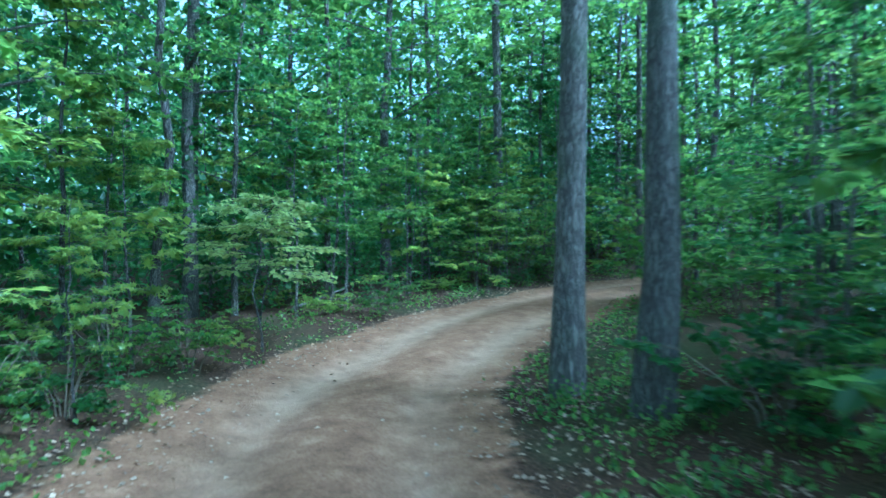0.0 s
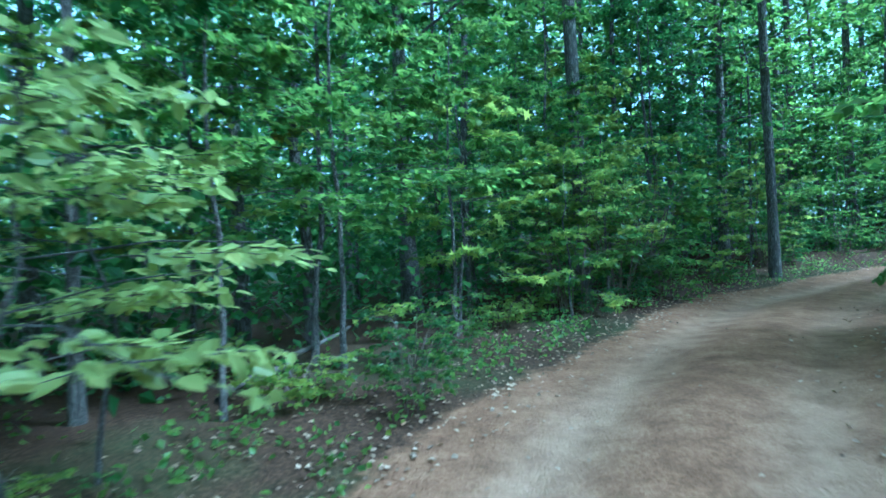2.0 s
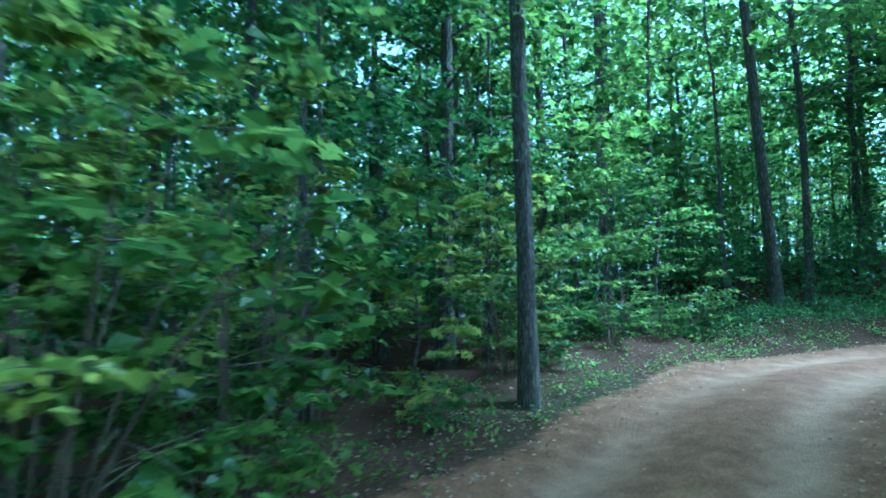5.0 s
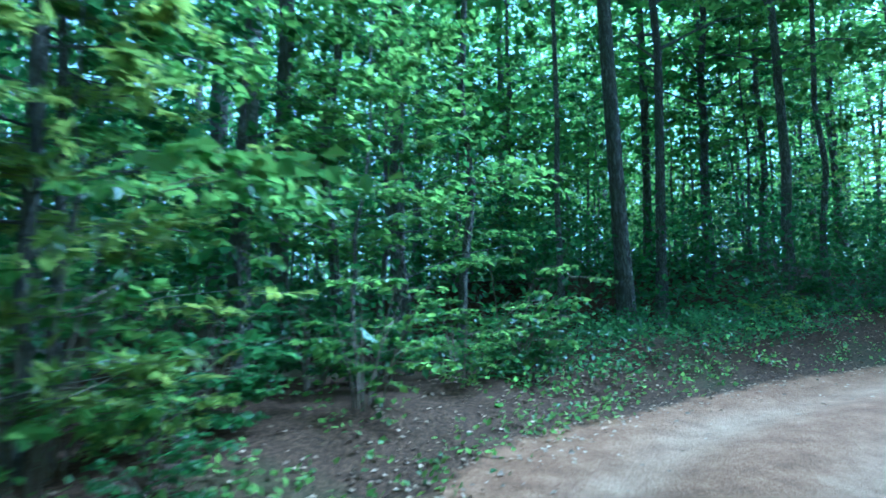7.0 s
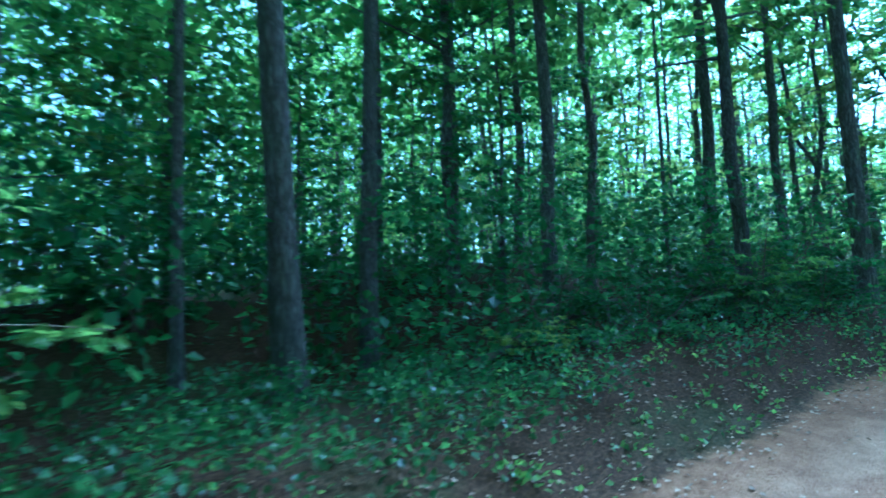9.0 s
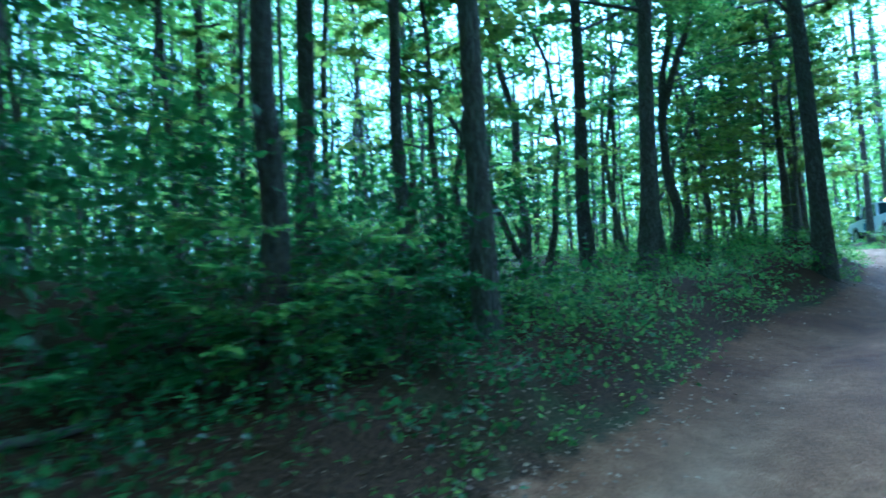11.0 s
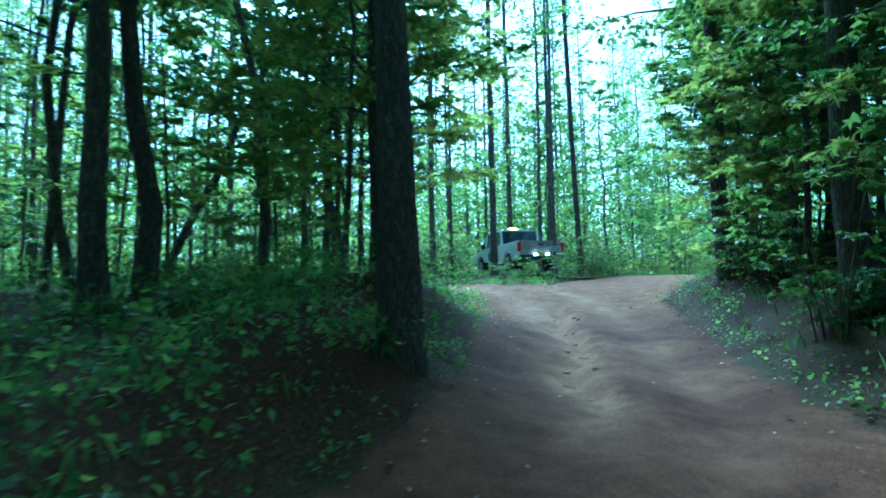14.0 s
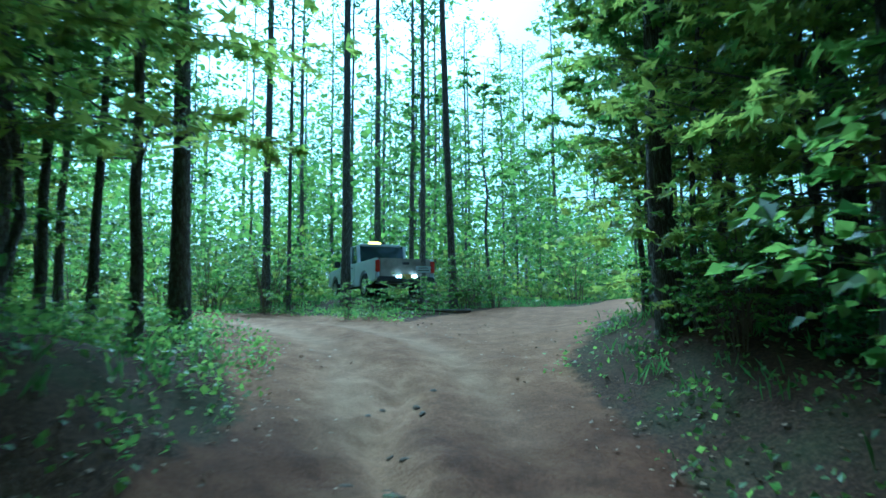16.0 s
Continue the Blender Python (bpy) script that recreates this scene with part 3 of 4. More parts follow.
for kind, obs in KINDS.items():
    for ob in obs:
        tagged(ob, *LABELS[kind])
USED = set()
NUDGE = np.random.RandomState(5)


def plant(kind, i, x, y, scale=1.0, turn=None, lean=(0.0, 0.0), label="", thick=None):
    """A copy of a kind at a place on the ground; lean is sideways metres for each metre of height, east and north."""
    ob = KINDS[kind][i % len(KINDS[kind])]
    turn = NUDGE.uniform(0, 360) if turn is None else turn
    tip = Vector((lean[0], lean[1], 1)).to_track_quat("Z", "Y").to_matrix().to_4x4()
    m = pose(x, y, ground_at(x, y)) @ tip @ pose(0, 0, 0, 0, 0, turn)
    wide = thick or scale
    if ob.name not in USED:
        USED.add(ob.name)
        made = ob
        made.matrix_basis = m
    else:
        made = copy_thing(ob, m)
    made.scale = (wide, wide, scale)
    if label:
        made["label"] = label
    return made


# trunks that stand out: kind, variant, x, y, height scale, width scale, lean
for kind, i, x, y, s, w, ln in (
        ("pine", 0, 2.95, 7.52, 1.0, 1.05, (0.0, 0.0)), ("near", 0, 3.59, 6.54, 1.0, 1.0, (0.0, 0.0)),
        ("pine", 0, 2.6, 19.6, 1.0, 0.95, (-0.02, 0.0)), ("pine", 1, 7.6, 22.45, 1.0, 0.85, (0.0, 0.0)),
        ("near", 1, 7.3, 24.7, 1.0, 1.1, (0.0, 0.0)), ("pine", 1, 10.9, 28.0, 1.0, 0.9, (0.0, 0.0)), ("pine", 0, 13.6, 29.4, 1.0, 0.9, (0.0, 0.0)),
        ("pine", 1, 16.3, 33.0, 1.0, 0.9, (0.0, 0.0)), ("pine", 0, 20.4, 34.5, 1.0, 0.75, (0.0, 0.0)), ("pine", 2, 17.35, 27.4, 1.0, 0.85, (-0.035, 0.02)),
        ("tall", 0, 25.7, 30.8, 1.1, 1.3, (0.0, 0.0)), ("tall", 2, 25.7, 29.1, 1.2, 1.3, (0.0, 0.0)), ("tall", 1, 22.4, 26.8, 1.0, 0.9, (0.0, 0.0)),
        ("pine", 0, 22.9, 31.0, 1.0, 0.8, (0.0, 0.0)), ("tall", 0, 22.6, 28.9, 1.1, 1.1, (0.0, 0.0)), ("tall", 1, 27.4, 25.2, 1.0, 1.1, (0.0, 0.0)),
        ("near", 1, 24.2, 24.3, 1.1, 1.0, (-0.02, 0.0)), ("tall", 0, 27.9, 24.0, 1.1, 1.0, (-0.03, 0.0)), ("pine", 2, 26.2, 22.6, 1.0, 0.8, (0.02, 0.03)),
        ("near", 0, 33.19, 16.15, 1.0, 1.15, (0.03, 0.05)), ("near", 0, 19.0, 27.84, 1.0, 0.64, (0.0, 0.0)), ("near", 0, 31.5, 20.03, 1.0, 1.0, (-0.03, -0.03)), ("near", 1, 35.0, 19.1, 1.1, 1.1, (0.02, 0.03)),
        ("near", 0, 32.4, 21.0, 1.0, 0.9, (0.0, 0.0)), ("near", 0, 36.8, 8.22, 1.0, 0.95, (0.02, 0.02)), ("near", 0, 32.6, 10.3, 1.0, 1.1, (0.0, 0.03)),
        ("pine", 0, 42.46, 13.07, 1.0, 0.95, (0.03, 0.03)), ("pine", 1, 51.6, 9.3, 1.0, 0.95, (0.0, 0.0)), ("pine", 1, 50.28, 8.95, 1.0, 0.45, (0.0, 0.0)),
        ("pine", 0, 50.0, 7.2, 1.0, 0.9, (0.0, 0.0)), ("pine", 1, 48.71, 5.1, 1.0, 0.6, (0.0, 0.0)), ("pine", 2, 46.43, 5.38, 1.0, 0.6, (0.02, 0.02)),
        ("pine", 0, 53.4, 2.5, 1.0, 0.75, (0.0, 0.0)), ("pine", 2, 58.0, 2.4, 1.0, 0.9, (0.0, 0.0)), ("pine", 1, 47.0, 17.5, 1.0, 0.7, (0.0, 0.0))):
    plant(kind, i, x, y, s, None, ln, thick=w)

TAKEN = [(o.location.x, o.location.y) for o in scene.objects if o.parent is None and o.type == "EMPTY"]


# how far the leaves of a kind spread from its foot
REACH = {"bush": 0.85, "sapling": 2.0, "maple": 2.0, "tall": 4.8, "pine": 2.0, "stand": 2.0, "near": 3.0, "canopy": 2.2, "crooked": 1.8, "sweetgum": 2.2}


def open_bank(x, y):
    """Distance from the strip of bare bank in front of the tall pine at the second bend."""
    t = np.clip(((x - 12.6) * 4.6 + (y - 23.4) * 3.9) / 36.4, 0, 1)
    return np.hypot(x - 12.6 - 4.6 * t, y - 23.4 - 3.9 * t)


def scatter(kind, count, region, gap, rng, lo=0.8, hi=1.2, keep=None, some=None, edge=1.25):
    """Plant a kind over a region of the plan, clear of the track and of each other."""
    x0, y0, x1, y1 = region
    n = tries = 0
    mine = []
    while n < count and tries < count * 60:
        tries += 1
        x, y = rng.uniform(x0, x1), rng.uniform(y0, y1)
        row, off = beside([x], [y])
        size = rng.uniform(lo, hi)
        if (keep and not keep(float(off[0]))) or abs(off[0]) < edge + REACH[kind] * size:
            continue
        along = min(1, max(0, ((x - 32) * 0.914 - (y - 16.4) * 0.406) / 15))
        if kind in ("bush", "sapling", "maple") and math.hypot(x - 32 - 13.7 * along, y - 16.4 + 6.1 * along) < (1.3 if kind == "bush" else 2.4):
            continue
        if kind in ("bush", "sapling") and 1.8 < x < 4.4 and 1.0 < y < 8.0:
            continue
        if kind in ("bush", "maple", "sapling") and open_bank(x, y) < (1.2 if kind == "bush" else 2.2):
            continue
        if kind in ("bush", "maple", "sapling") and math.hypot(x + 0.7, y - 9.8) < 1.3:
            continue
        if (x - 51.0)**2 + (y - 5.6)**2 < 14 or spur_off([x], [y])[0] < 3.0 or any((x - a)**2 + (y - b)**2 < gap * gap for a, b in mine) or any((x - a)**2 + (y - b)**2 < 0.36 for a, b in TAKEN):
            continue
        mine.append((x, y))
        plant(kind, rng.choice(some) if some else rng.randint(0, 100), x, y, size)
        n += 1


R = np.random.RandomState(77)
plant("pale", 0, -1.3, 9.7, 0.95)
plant("pale", 0, -1.8, 10.9, 0.9)
for kind, i, x, y, z in (
        ("maple", 1, -1.75, 6.1, 0.50), ("maple", 1, -1.6, 4.2, 0.38), ("maple", 0, -3.1, 8.6, 0.75),
        ("sapling", 2, 2.3, 18.5, 0.66), ("bush", 2, 3.1, 18.9, 1.15), ("bush", 0, 2.0, 17.4, 1.1), ("bush", 2, 4.0, 20.2, 1.2), ("sapling", 2, 3.3, 20.3, 0.7),
        ("sweetgum", 0, 37.3, 15.9, 0.85), ("sweetgum", 0, 34.6, 8.9, 0.80), ("maple", 0, 33.4, 9.3, 0.9), ("sweetgum", 0, 36.9, 6.9, 0.95), ("maple", 1, 35.9, 8.4, 0.5),
        ("sapling", 3, 8.3, 25.6, 0.9), ("sapling", 3, 5.2, 23.4, 0.9), ("maple", 0, 11.0, 26.0, 0.8), ("bush", 0, 23.6, 24.0, 0.8), ("bush", 2, 24.6, 24.3, 0.6),
        ("crooked", 2, 35.2, 18.7, 1.0), ("crooked", 0, 31.6, 22.4, 1.0), ("crooked", 1, 30.2, 23.4, 1.0), ("crooked", 1, 33.3, 22.0, 1.1),
        ("near", 1, 30.2, 11.3, 0.75), ("sweetgum", 0, 31.4, 9.8, 0.95), ("sweetgum", 0, 38.6, 6.6, 0.8), ("sapling", 3, 39.6, 3.8, 1.0),
        ("sweetgum", 0, 39.6, 13.9, 1.15), ("sweetgum", 0, 38.2, 4.6, 1.2), ("sweetgum", 0, 29.6, 23.6, 1.1),
        ("near", 1, 37.7, 5.9, 0.7), ("near", 0, 38.9, 5.4, 0.65),
        # mostly added so their crowns shade the young trees in front
        ("near", 0, 10.3, 27.6, 0.8), ("near", 1, 6.6, 26.8, 0.85), ("near", 1, -2.7, 15.4, 0.8), ("near", 0, -3.4, 11.6, 0.75), ("near", 0, -0.6, 17.6, 0.85), ("near", 1, -3.6, 7.0, 0.75),
        ("near", 0, 31.5, 29.5, 0.9), ("near", 1, 43.2, 14.3, 0.7), ("sweetgum", 0, 35.8, 15.7, 0.9),
        ("maple", 1, 35.9, 17.3, 0.75), ("sapling", 0, 34.2, 21.4, 0.6), ("sapling", 2, 37.8, 18.9, 0.65), ("sapling", 0, 33.2, 23.1, 0.65), ("sapling", 1, 38.9, 20.8, 0.6), ("sapling", 2, 36.4, 21.8, 0.7), ("sweetgum", 0, 33.9, 9.7, 0.8),
        ("sapling", 0, 5.1, 6.0, 0.7), ("sapling", 3, 5.6, 7.4, 0.7), ("bush", 0, 4.9, 5.0, 0.8),
        ("crooked", 0, 38.4, 17.2, 1.0), ("crooked", 1, 37.0, 19.6, 1.1), ("crooked", 1, 40.5, 15.4, 0.9)):
    plant(kind, i, x, y, z)
# the outer side of the first bend: a wall of young trees and bushes
scatter("maple", 8, (-6, 3, 12, 26), 1.8, R, 0.8, 1.05, lambda o: 3.3 < o < 4.6)
scatter("sapling", 31, (-8, 0, 14, 32), 1.1, R, 0.8, 1.15, lambda o: 3.5 < o < 10)
scatter("bush", 8, (-6, 0, 14, 30), 0.7, R, 0.5, 1.0, lambda o: 2.6 < o < 6)
scatter("maple", 6, (-4, 3, 12, 26), 1.3, R, 0.6, 0.8, lambda o: 2.8 < o < 3.8)
scatter("bush", 22, (-4, 2, 9, 22.5), 0.8, R, 0.4, 0.7, lambda o: 2.1 < o < 3.4, [0, 1, 3])
scatter("tall", 12, (-20, -4, 16, 42), 2.2, R, 0.9, 1.2, lambda o: 5.5 < o < 24)
scatter("pine", 6, (-16, 5, 20, 48), 3.0, R, 0.9, 1.1, lambda o: 9 < o < 25)
# lime-leaved sweetgum: its yellow tone stands in for lamp light on the leaves
plant("maple", 1, 1.95, 16.75, 0.66)
plant("sapling", 2, 2.75, 18.1, 0.84)
# the inner side of the bend
scatter("sapling", 11, (2, -4, 30, 20), 1.4, R, 0.8, 1.15, lambda o: 2.9 < -o < 8)
scatter("bush", 11, (2, -2, 34, 20), 1.2, R, 0.8, 1.3, lambda o: 2.3 < -o < 5)
scatter("tall", 7, (3, -12, 34, 18), 2.8, R, 0.9, 1.2, lambda o: 4 < -o < 16)
scatter("bush", 16, (4, 3, 12, 15), 0.9, R, 0.8, 1.3, lambda o: 2.6 < -o < 8, [0, 1, 2])
for k, (x, y, z) in enumerate(((6.0, 7.9, 0.7), (6.2, 9.6, 0.8), (6.4, 6.4, 0.9), (7.4, 11.0, 1.0), (8.4, 8.2, 1.0), (6.3, 13.2, 0.8), (9.8, 10.8, 1.1))):
    plant("sapling", k, x, y, z)
scatter("tall", 5, (10, -6, 32, 11), 3.4, R, 0.9, 1.2, lambda o: -o > 7)
# beyond the second bend: thinner, light between the stems
scatter("sapling", 20, (12, 24, 34, 42), 1.5, R, 0.7, 1.1, lambda o: 4.6 < o < 18)
# mostly the deep-green bush: its darker leaf stands in for shade here
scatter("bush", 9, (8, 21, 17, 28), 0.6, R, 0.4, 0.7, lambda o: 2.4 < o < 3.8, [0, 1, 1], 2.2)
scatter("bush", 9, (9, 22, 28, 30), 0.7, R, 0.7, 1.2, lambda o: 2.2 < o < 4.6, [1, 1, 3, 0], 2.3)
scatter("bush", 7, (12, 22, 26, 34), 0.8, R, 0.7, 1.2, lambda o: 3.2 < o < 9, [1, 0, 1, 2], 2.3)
scatter("tall", 3, (16, 26, 32, 46), 2.2, R, 0.9, 1.2, lambda o: 6 < o < 30)
# trees added for shade: high crowns that close over the track
scatter("canopy", 14, (-12, -2, 14, 32), 3.0, R, 0.9, 1.1, lambda o: 6.2 < o < 12)
scatter("canopy", 3, (12, 18, 28, 30), 3.2, R, 0.9, 1.1, lambda o: 4.2 < o < 7.5)
scatter("canopy", 5, (4, 0, 31, 18), 3.6, R, 0.9, 1.1, lambda o: 4.0 < -o < 7)
# more added shade trees; those inside the bend stay out of view
for k, (x, y) in enumerate(((8.2, 26.3), (11.6, 27.6), (4.2, 23.8), (-1.6, 15.0), (0.4, 19.4), (-3.0, 9.6), (8, 16.4), (13, 17.6), (9, 13.6), (19.5, 16.6), (23, 13.6), (18, 19.5), (10.5, 17.4), (13.5, 19.4), (16, 17.4))):
    plant("canopy", k, x, y)
# along the climb
scatter("sapling", 4, (36, 16, 50, 28), 1.5, R, 0.7, 1.1, lambda o: 3.4 < o < 14)
scatter("sapling", 9, (31, -4, 42, 10), 1.2, R, 0.9, 1.2, lambda o: 3.0 < -o < 10, [0, 1, 2])
scatter("maple", 3, (31, 4, 40, 12), 1.5, R, 0.9, 1.1, lambda o: 3.4 < -o < 4.6)
scatter("tall", 2, (30, -12, 46, 3), 2.2, R, 0.9, 1.2, lambda o: 4.5 < -o < 18)
scatter("bush", 14, (29, 2, 42, 14), 0.9, R, 0.7, 1.2, lambda o: 3.0 < -o < 7, None, 1.9)
scatter("tall", 2, (38, 22, 58, 36), 2.8, R, 0.9, 1.1, lambda o: 5 < o < 30)
scatter("tall", 3, (48, 16, 66, 34), 2.6, R, 0.6, 0.9, lambda o: 4 < o < 30, [0, 2])
scatter("sapling", 8, (40, 14, 58, 30), 1.6, R, 0.9, 1.3, lambda o: 3.6 < o < 18, [0, 1, 2])
scatter("tall", 5, (46, -16, 62, 4), 3.0, R, 0.6, 0.9, lambda o: -o > 5, [0, 2])
plant("near", 1, 41.8, 15.4, 0.8)
for k, (x, y, z) in enumerate(((36.4, 8.3, 1.1), (34.9, 7.9, 1.0), (37.9, 7.3, 1.1))):
    plant("maple", k, x, y, z)
plant("near", 1, 37.0, 15.4, 0.66, thick=0.95)
plant("near", 0, 35.2, 7.4, 0.62, thick=0.9)
for k, (x, y) in enumerate(((42.6, 15.0), (44.0, 15.7), (41.0, 15.4), (45.2, 14.8), (42.2, 16.8))):
    plant("tall", k, x, y, 0.8, thick=0.75)
for k, (x, y, z) in enumerate(((41.6, 16.6, 1.0), (43.9, 15.9, 0.9), (46.2, 15.2, 0.9), (48.6, 15.8, 1.0))):
    plant("sapling", 2 * k, x, y, z)
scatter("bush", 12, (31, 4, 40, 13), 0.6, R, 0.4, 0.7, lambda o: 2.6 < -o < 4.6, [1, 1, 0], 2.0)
plant("lean", 0, 32.3, 22.1, 1.0, None, (-0.10, 0.45))
plant("lean", 0, 40.3, 19.0, 1.1, None, (0.03, -0.40))
plant("lean", 0, 36.5, 22.5, 0.9, None, (0.05, 0.30))
# unseen trees added right of the climb to keep light off it
for k, (x, y, w) in enumerate(((29.2, 10.8, 1.0), (25.8, 13.4, 0.9), (22.6, 15.2, 1.0))):
    plant("tall", k, x, y, 1.0, thick=w)
for k, (x, y, z) in enumerate(((45.4, 9.0, 0.4), (45.6, 8.2, 0.42), (45.7, 7.3, 0.45), (45.6, 6.4, 0.5), (45.5, 5.6, 0.6), (45.3, 4.8, 0.7), (47.0, 4.3, 1.0),
                                 (48.2, 3.6, 1.3), (49.6, 9.8, 0.9), (52.2, 8.6, 1.2),  (48.6, 13.9, 1.0), (50.5, 14.6, 1.2), (52.8, 10.8, 1.3))):
    plant("bush", (0, 3, 2)[k % 3] if k > 5 else (2, 0)[k % 2], x, y, z)
# low growth behind the climb's outer trees
scatter("bush", 18, (31, 23.5, 46, 33), 1.0, R, 0.9, 1.4, lambda o: 4 < o < 16, [0, 1, 2])
# open pine stand past the crest
scatter("stand", 56, (46, -34, 95, 36), 2.6, R, 0.8, 1.1, lambda o: abs(o) > 3)
scatter("bush", 20, (43, -8, 66, 24), 1.4, R, 0.8, 1.5, lambda o: abs(o) > 2.6, [0, 2, 3])
scatter("sapling", 14, (46, -14, 70, 22), 2.4, R, 0.5, 0.9, lambda o: abs(o) > 3.5, [0, 2])


def far_wood():
    """Woods all round, too far off to tell tree from tree."""
    rng = np.random.RandomState(9)
    at, ways, wood, tops, top_ways = [], [], [], [], []
    for i in range(1300):
        a, d = rng.uniform(0, 6.283), 34 + 70 * rng.uniform(0, 1)**1.3
        x, y = 20 + d * math.cos(a) * 1.15, 14 + d * math.sin(a)
        open_side = x > 36 and -50 < y < 42
        if beside([x], [y])[1][0] ** 2 < 400 or (open_side and -40 < y < 34 and x < 70) or (open_side and rng.uniform() < 0.4) or (x > 24 and y > 26 and rng.uniform() < 0.45):
            continue
        z0, h = ground_at(x, y), rng.uniform(16, 24) if open_side else rng.uniform(9, 22)
        r = rng.uniform(0.08, 0.17)
        wood.append(tube([(x, y, z0 - 0.3), (x + rng.normal(0, 0.15), y, z0 + h * 0.5), (x + rng.normal(0, 0.4), y, z0 + h)], [r, r * 0.8, r * 0.3], 5))
        n = 60 if open_side else 62
        s = rng.uniform(0.45, 1.02, n) if open_side else rng.uniform(0.02, 1.02, n)
        wide = (2.2 if open_side else 2.8) * np.sqrt(np.clip(1.08 - s, 0.05, 1))
        b = rng.uniform(0, 6.283, n)
        q = wide * rng.uniform(0.2, 1, n)**0.6
        (tops if open_side else at).append(np.stack([x + q * np.cos(b), y + q * np.sin(b), z0 + h * s], 1))
        (top_ways if open_side else ways).append(np.stack([np.cos(b), np.sin(b), rng.normal(0, 0.3, n)], 1))
    v, f = leaves(np.vstack(at), np.vstack(ways), 0.85, DIAMOND, rng, 0.7)
    tagged(part("far_foliage", v, f, MAT_LEAF), "dense green foliage of the woods far behind", "foliage", kind="stuff")
    v, f = leaves(np.vstack(tops), np.vstack(top_ways), 0.6, DIAMOND, rng, 0.9)
    tagged(part("far_pine_crowns", v, f, MAT_LEAF), "green needle crowns of pines far off", "foliage", kind="stuff")
    v, f = gather(wood)
    tagged(part("far_trunks", v, f, MAT_BARK), "thin dark trunks of the woods far behind", "trunks", kind="stuff")
    # thickets behind the first bend, and the middle storey of the open stand
    c = np.stack([rng.uniform(-28, 17, 3600), rng.uniform(-8, 52, 3600)], 1)
    off = beside(c[:, 0], c[:, 1])[1]
    c = c[(off > 8.5) & (off < 34)][:1050]
    n = 66
    p = np.repeat(np.stack([c[:, 0], c[:, 1], height(c[:, 0], c[:, 1], False) + rng.uniform(0.3, 15, len(c))], 1), n, 0) + rng.normal(0, 1, (len(c) * n, 3)) * (1.05, 1.05, 0.4)
    v, f = leaves(p, rng.normal(0, 1, (len(p), 3)), 0.30, DIAMOND, rng, 0.55)
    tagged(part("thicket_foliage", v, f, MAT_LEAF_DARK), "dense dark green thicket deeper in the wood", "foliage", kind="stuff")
    c = np.stack([rng.uniform(-13, 30, 5000), rng.uniform(-4, 40, 5000)], 1)
    row, off = beside(c[:, 0], c[:, 1])
    c = c[(off > 4.2) & (off < 9.5) & (open_bank(c[:, 0], c[:, 1]) > 1.3)][:1050]
    lift = rng.uniform(0, 1, len(c))**1.6 * np.where(c[:, 0] < 14, 6.0, 2.0) + 0.25
    n = 60
    p = np.repeat(np.stack([c[:, 0], c[:, 1], height(c[:, 0], c[:, 1], False) + lift], 1), n, 0) + rng.normal(0, 1, (len(c) * n, 3)) * (0.55, 0.55, 0.28)
    v, f = leaves(p, rng.normal(0, 1, (len(p), 3)), 0.15, DIAMOND, rng, 0.55)
    # the dark leaf puts the wood's inner shade into the colour
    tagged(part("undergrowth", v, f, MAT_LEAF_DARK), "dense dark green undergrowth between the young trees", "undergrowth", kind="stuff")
    c = np.stack([rng.uniform(15, 48, 4600), rng.uniform(24, 48, 4600)], 1)
    row, off = beside(c[:, 0], c[:, 1])
    c = c[(off > 7.5) & (off < 27) & (((c[:, 0] < 26) & (rng.uniform(0, 1, len(c)) < 0.2)) | (c[:, 1] > 21.5 + 0.56 * (c[:, 0] - 23.5)))][:1150]
    p = np.repeat(np.stack([c[:, 0], c[:, 1], height(c[:, 0], c[:, 1], False) + rng.uniform(2.5, 15, len(c))], 1), n, 0) + rng.normal(0, 1, (len(c) * n, 3)) * (0.9, 0.9, 0.36)
    v, f = leaves(p, rng.normal(0, 1, (len(p), 3)), 0.22, DIAMOND, rng, 0.5)
    tagged(part("mid_foliage", v, f, MAT_LEAF), "layered green foliage between the trunks", "foliage", kind="stuff")
    # low green all round behind the trunks
    a, d = rng.uniform(-0.6, 3.6, 2600), rng.uniform(0, 1, 2600)
    c = np.stack([18 + (30 + 24 * d) * np.cos(a), 16 + (26 + 24 * d) * np.sin(a)], 1)
    row, off = beside(c[:, 0], c[:, 1])
    c = c[(np.abs(off) > 16) & ((c[:, 0] < 46) | (c[:, 1] > 30))][:760]
    n = 48
    p = np.repeat(np.stack([c[:, 0], c[:, 1], height(c[:, 0], c[:, 1], False) + 7 * rng.uniform(0, 1, len(c))**1.5], 1), n, 0) + rng.normal(0, 1, (len(c) * n, 3)) * (1.3, 1.3, 0.6)
    v, f = leaves(p, rng.normal(0, 1, (len(p), 3)), 0.36, DIAMOND, rng, 0.5)
    tagged(part("back_undergrowth", v, f, MAT_LEAF), "green scrub and low branches far back in the wood", "undergrowth", kind="stuff")
    c = np.stack([rng.uniform(26, 43, 3600), rng.uniform(11.5, 25, 3600)], 1)
    row, off = beside(c[:, 0], c[:, 1])
    c = c[(off > 2.1) & (off < 8)][:230]
    p = np.repeat(np.stack([c[:, 0], c[:, 1], height(c[:, 0], c[:, 1]) + rng.uniform(0.08, 0.45, len(c))], 1), n, 0) + rng.normal(0, 1, (len(c) * n, 3)) * (0.26, 0.26, 0.09)
    v, f = leaves(p, rng.normal(0, 1, (len(p), 3)), 0.085, DIAMOND, rng, 0.55)
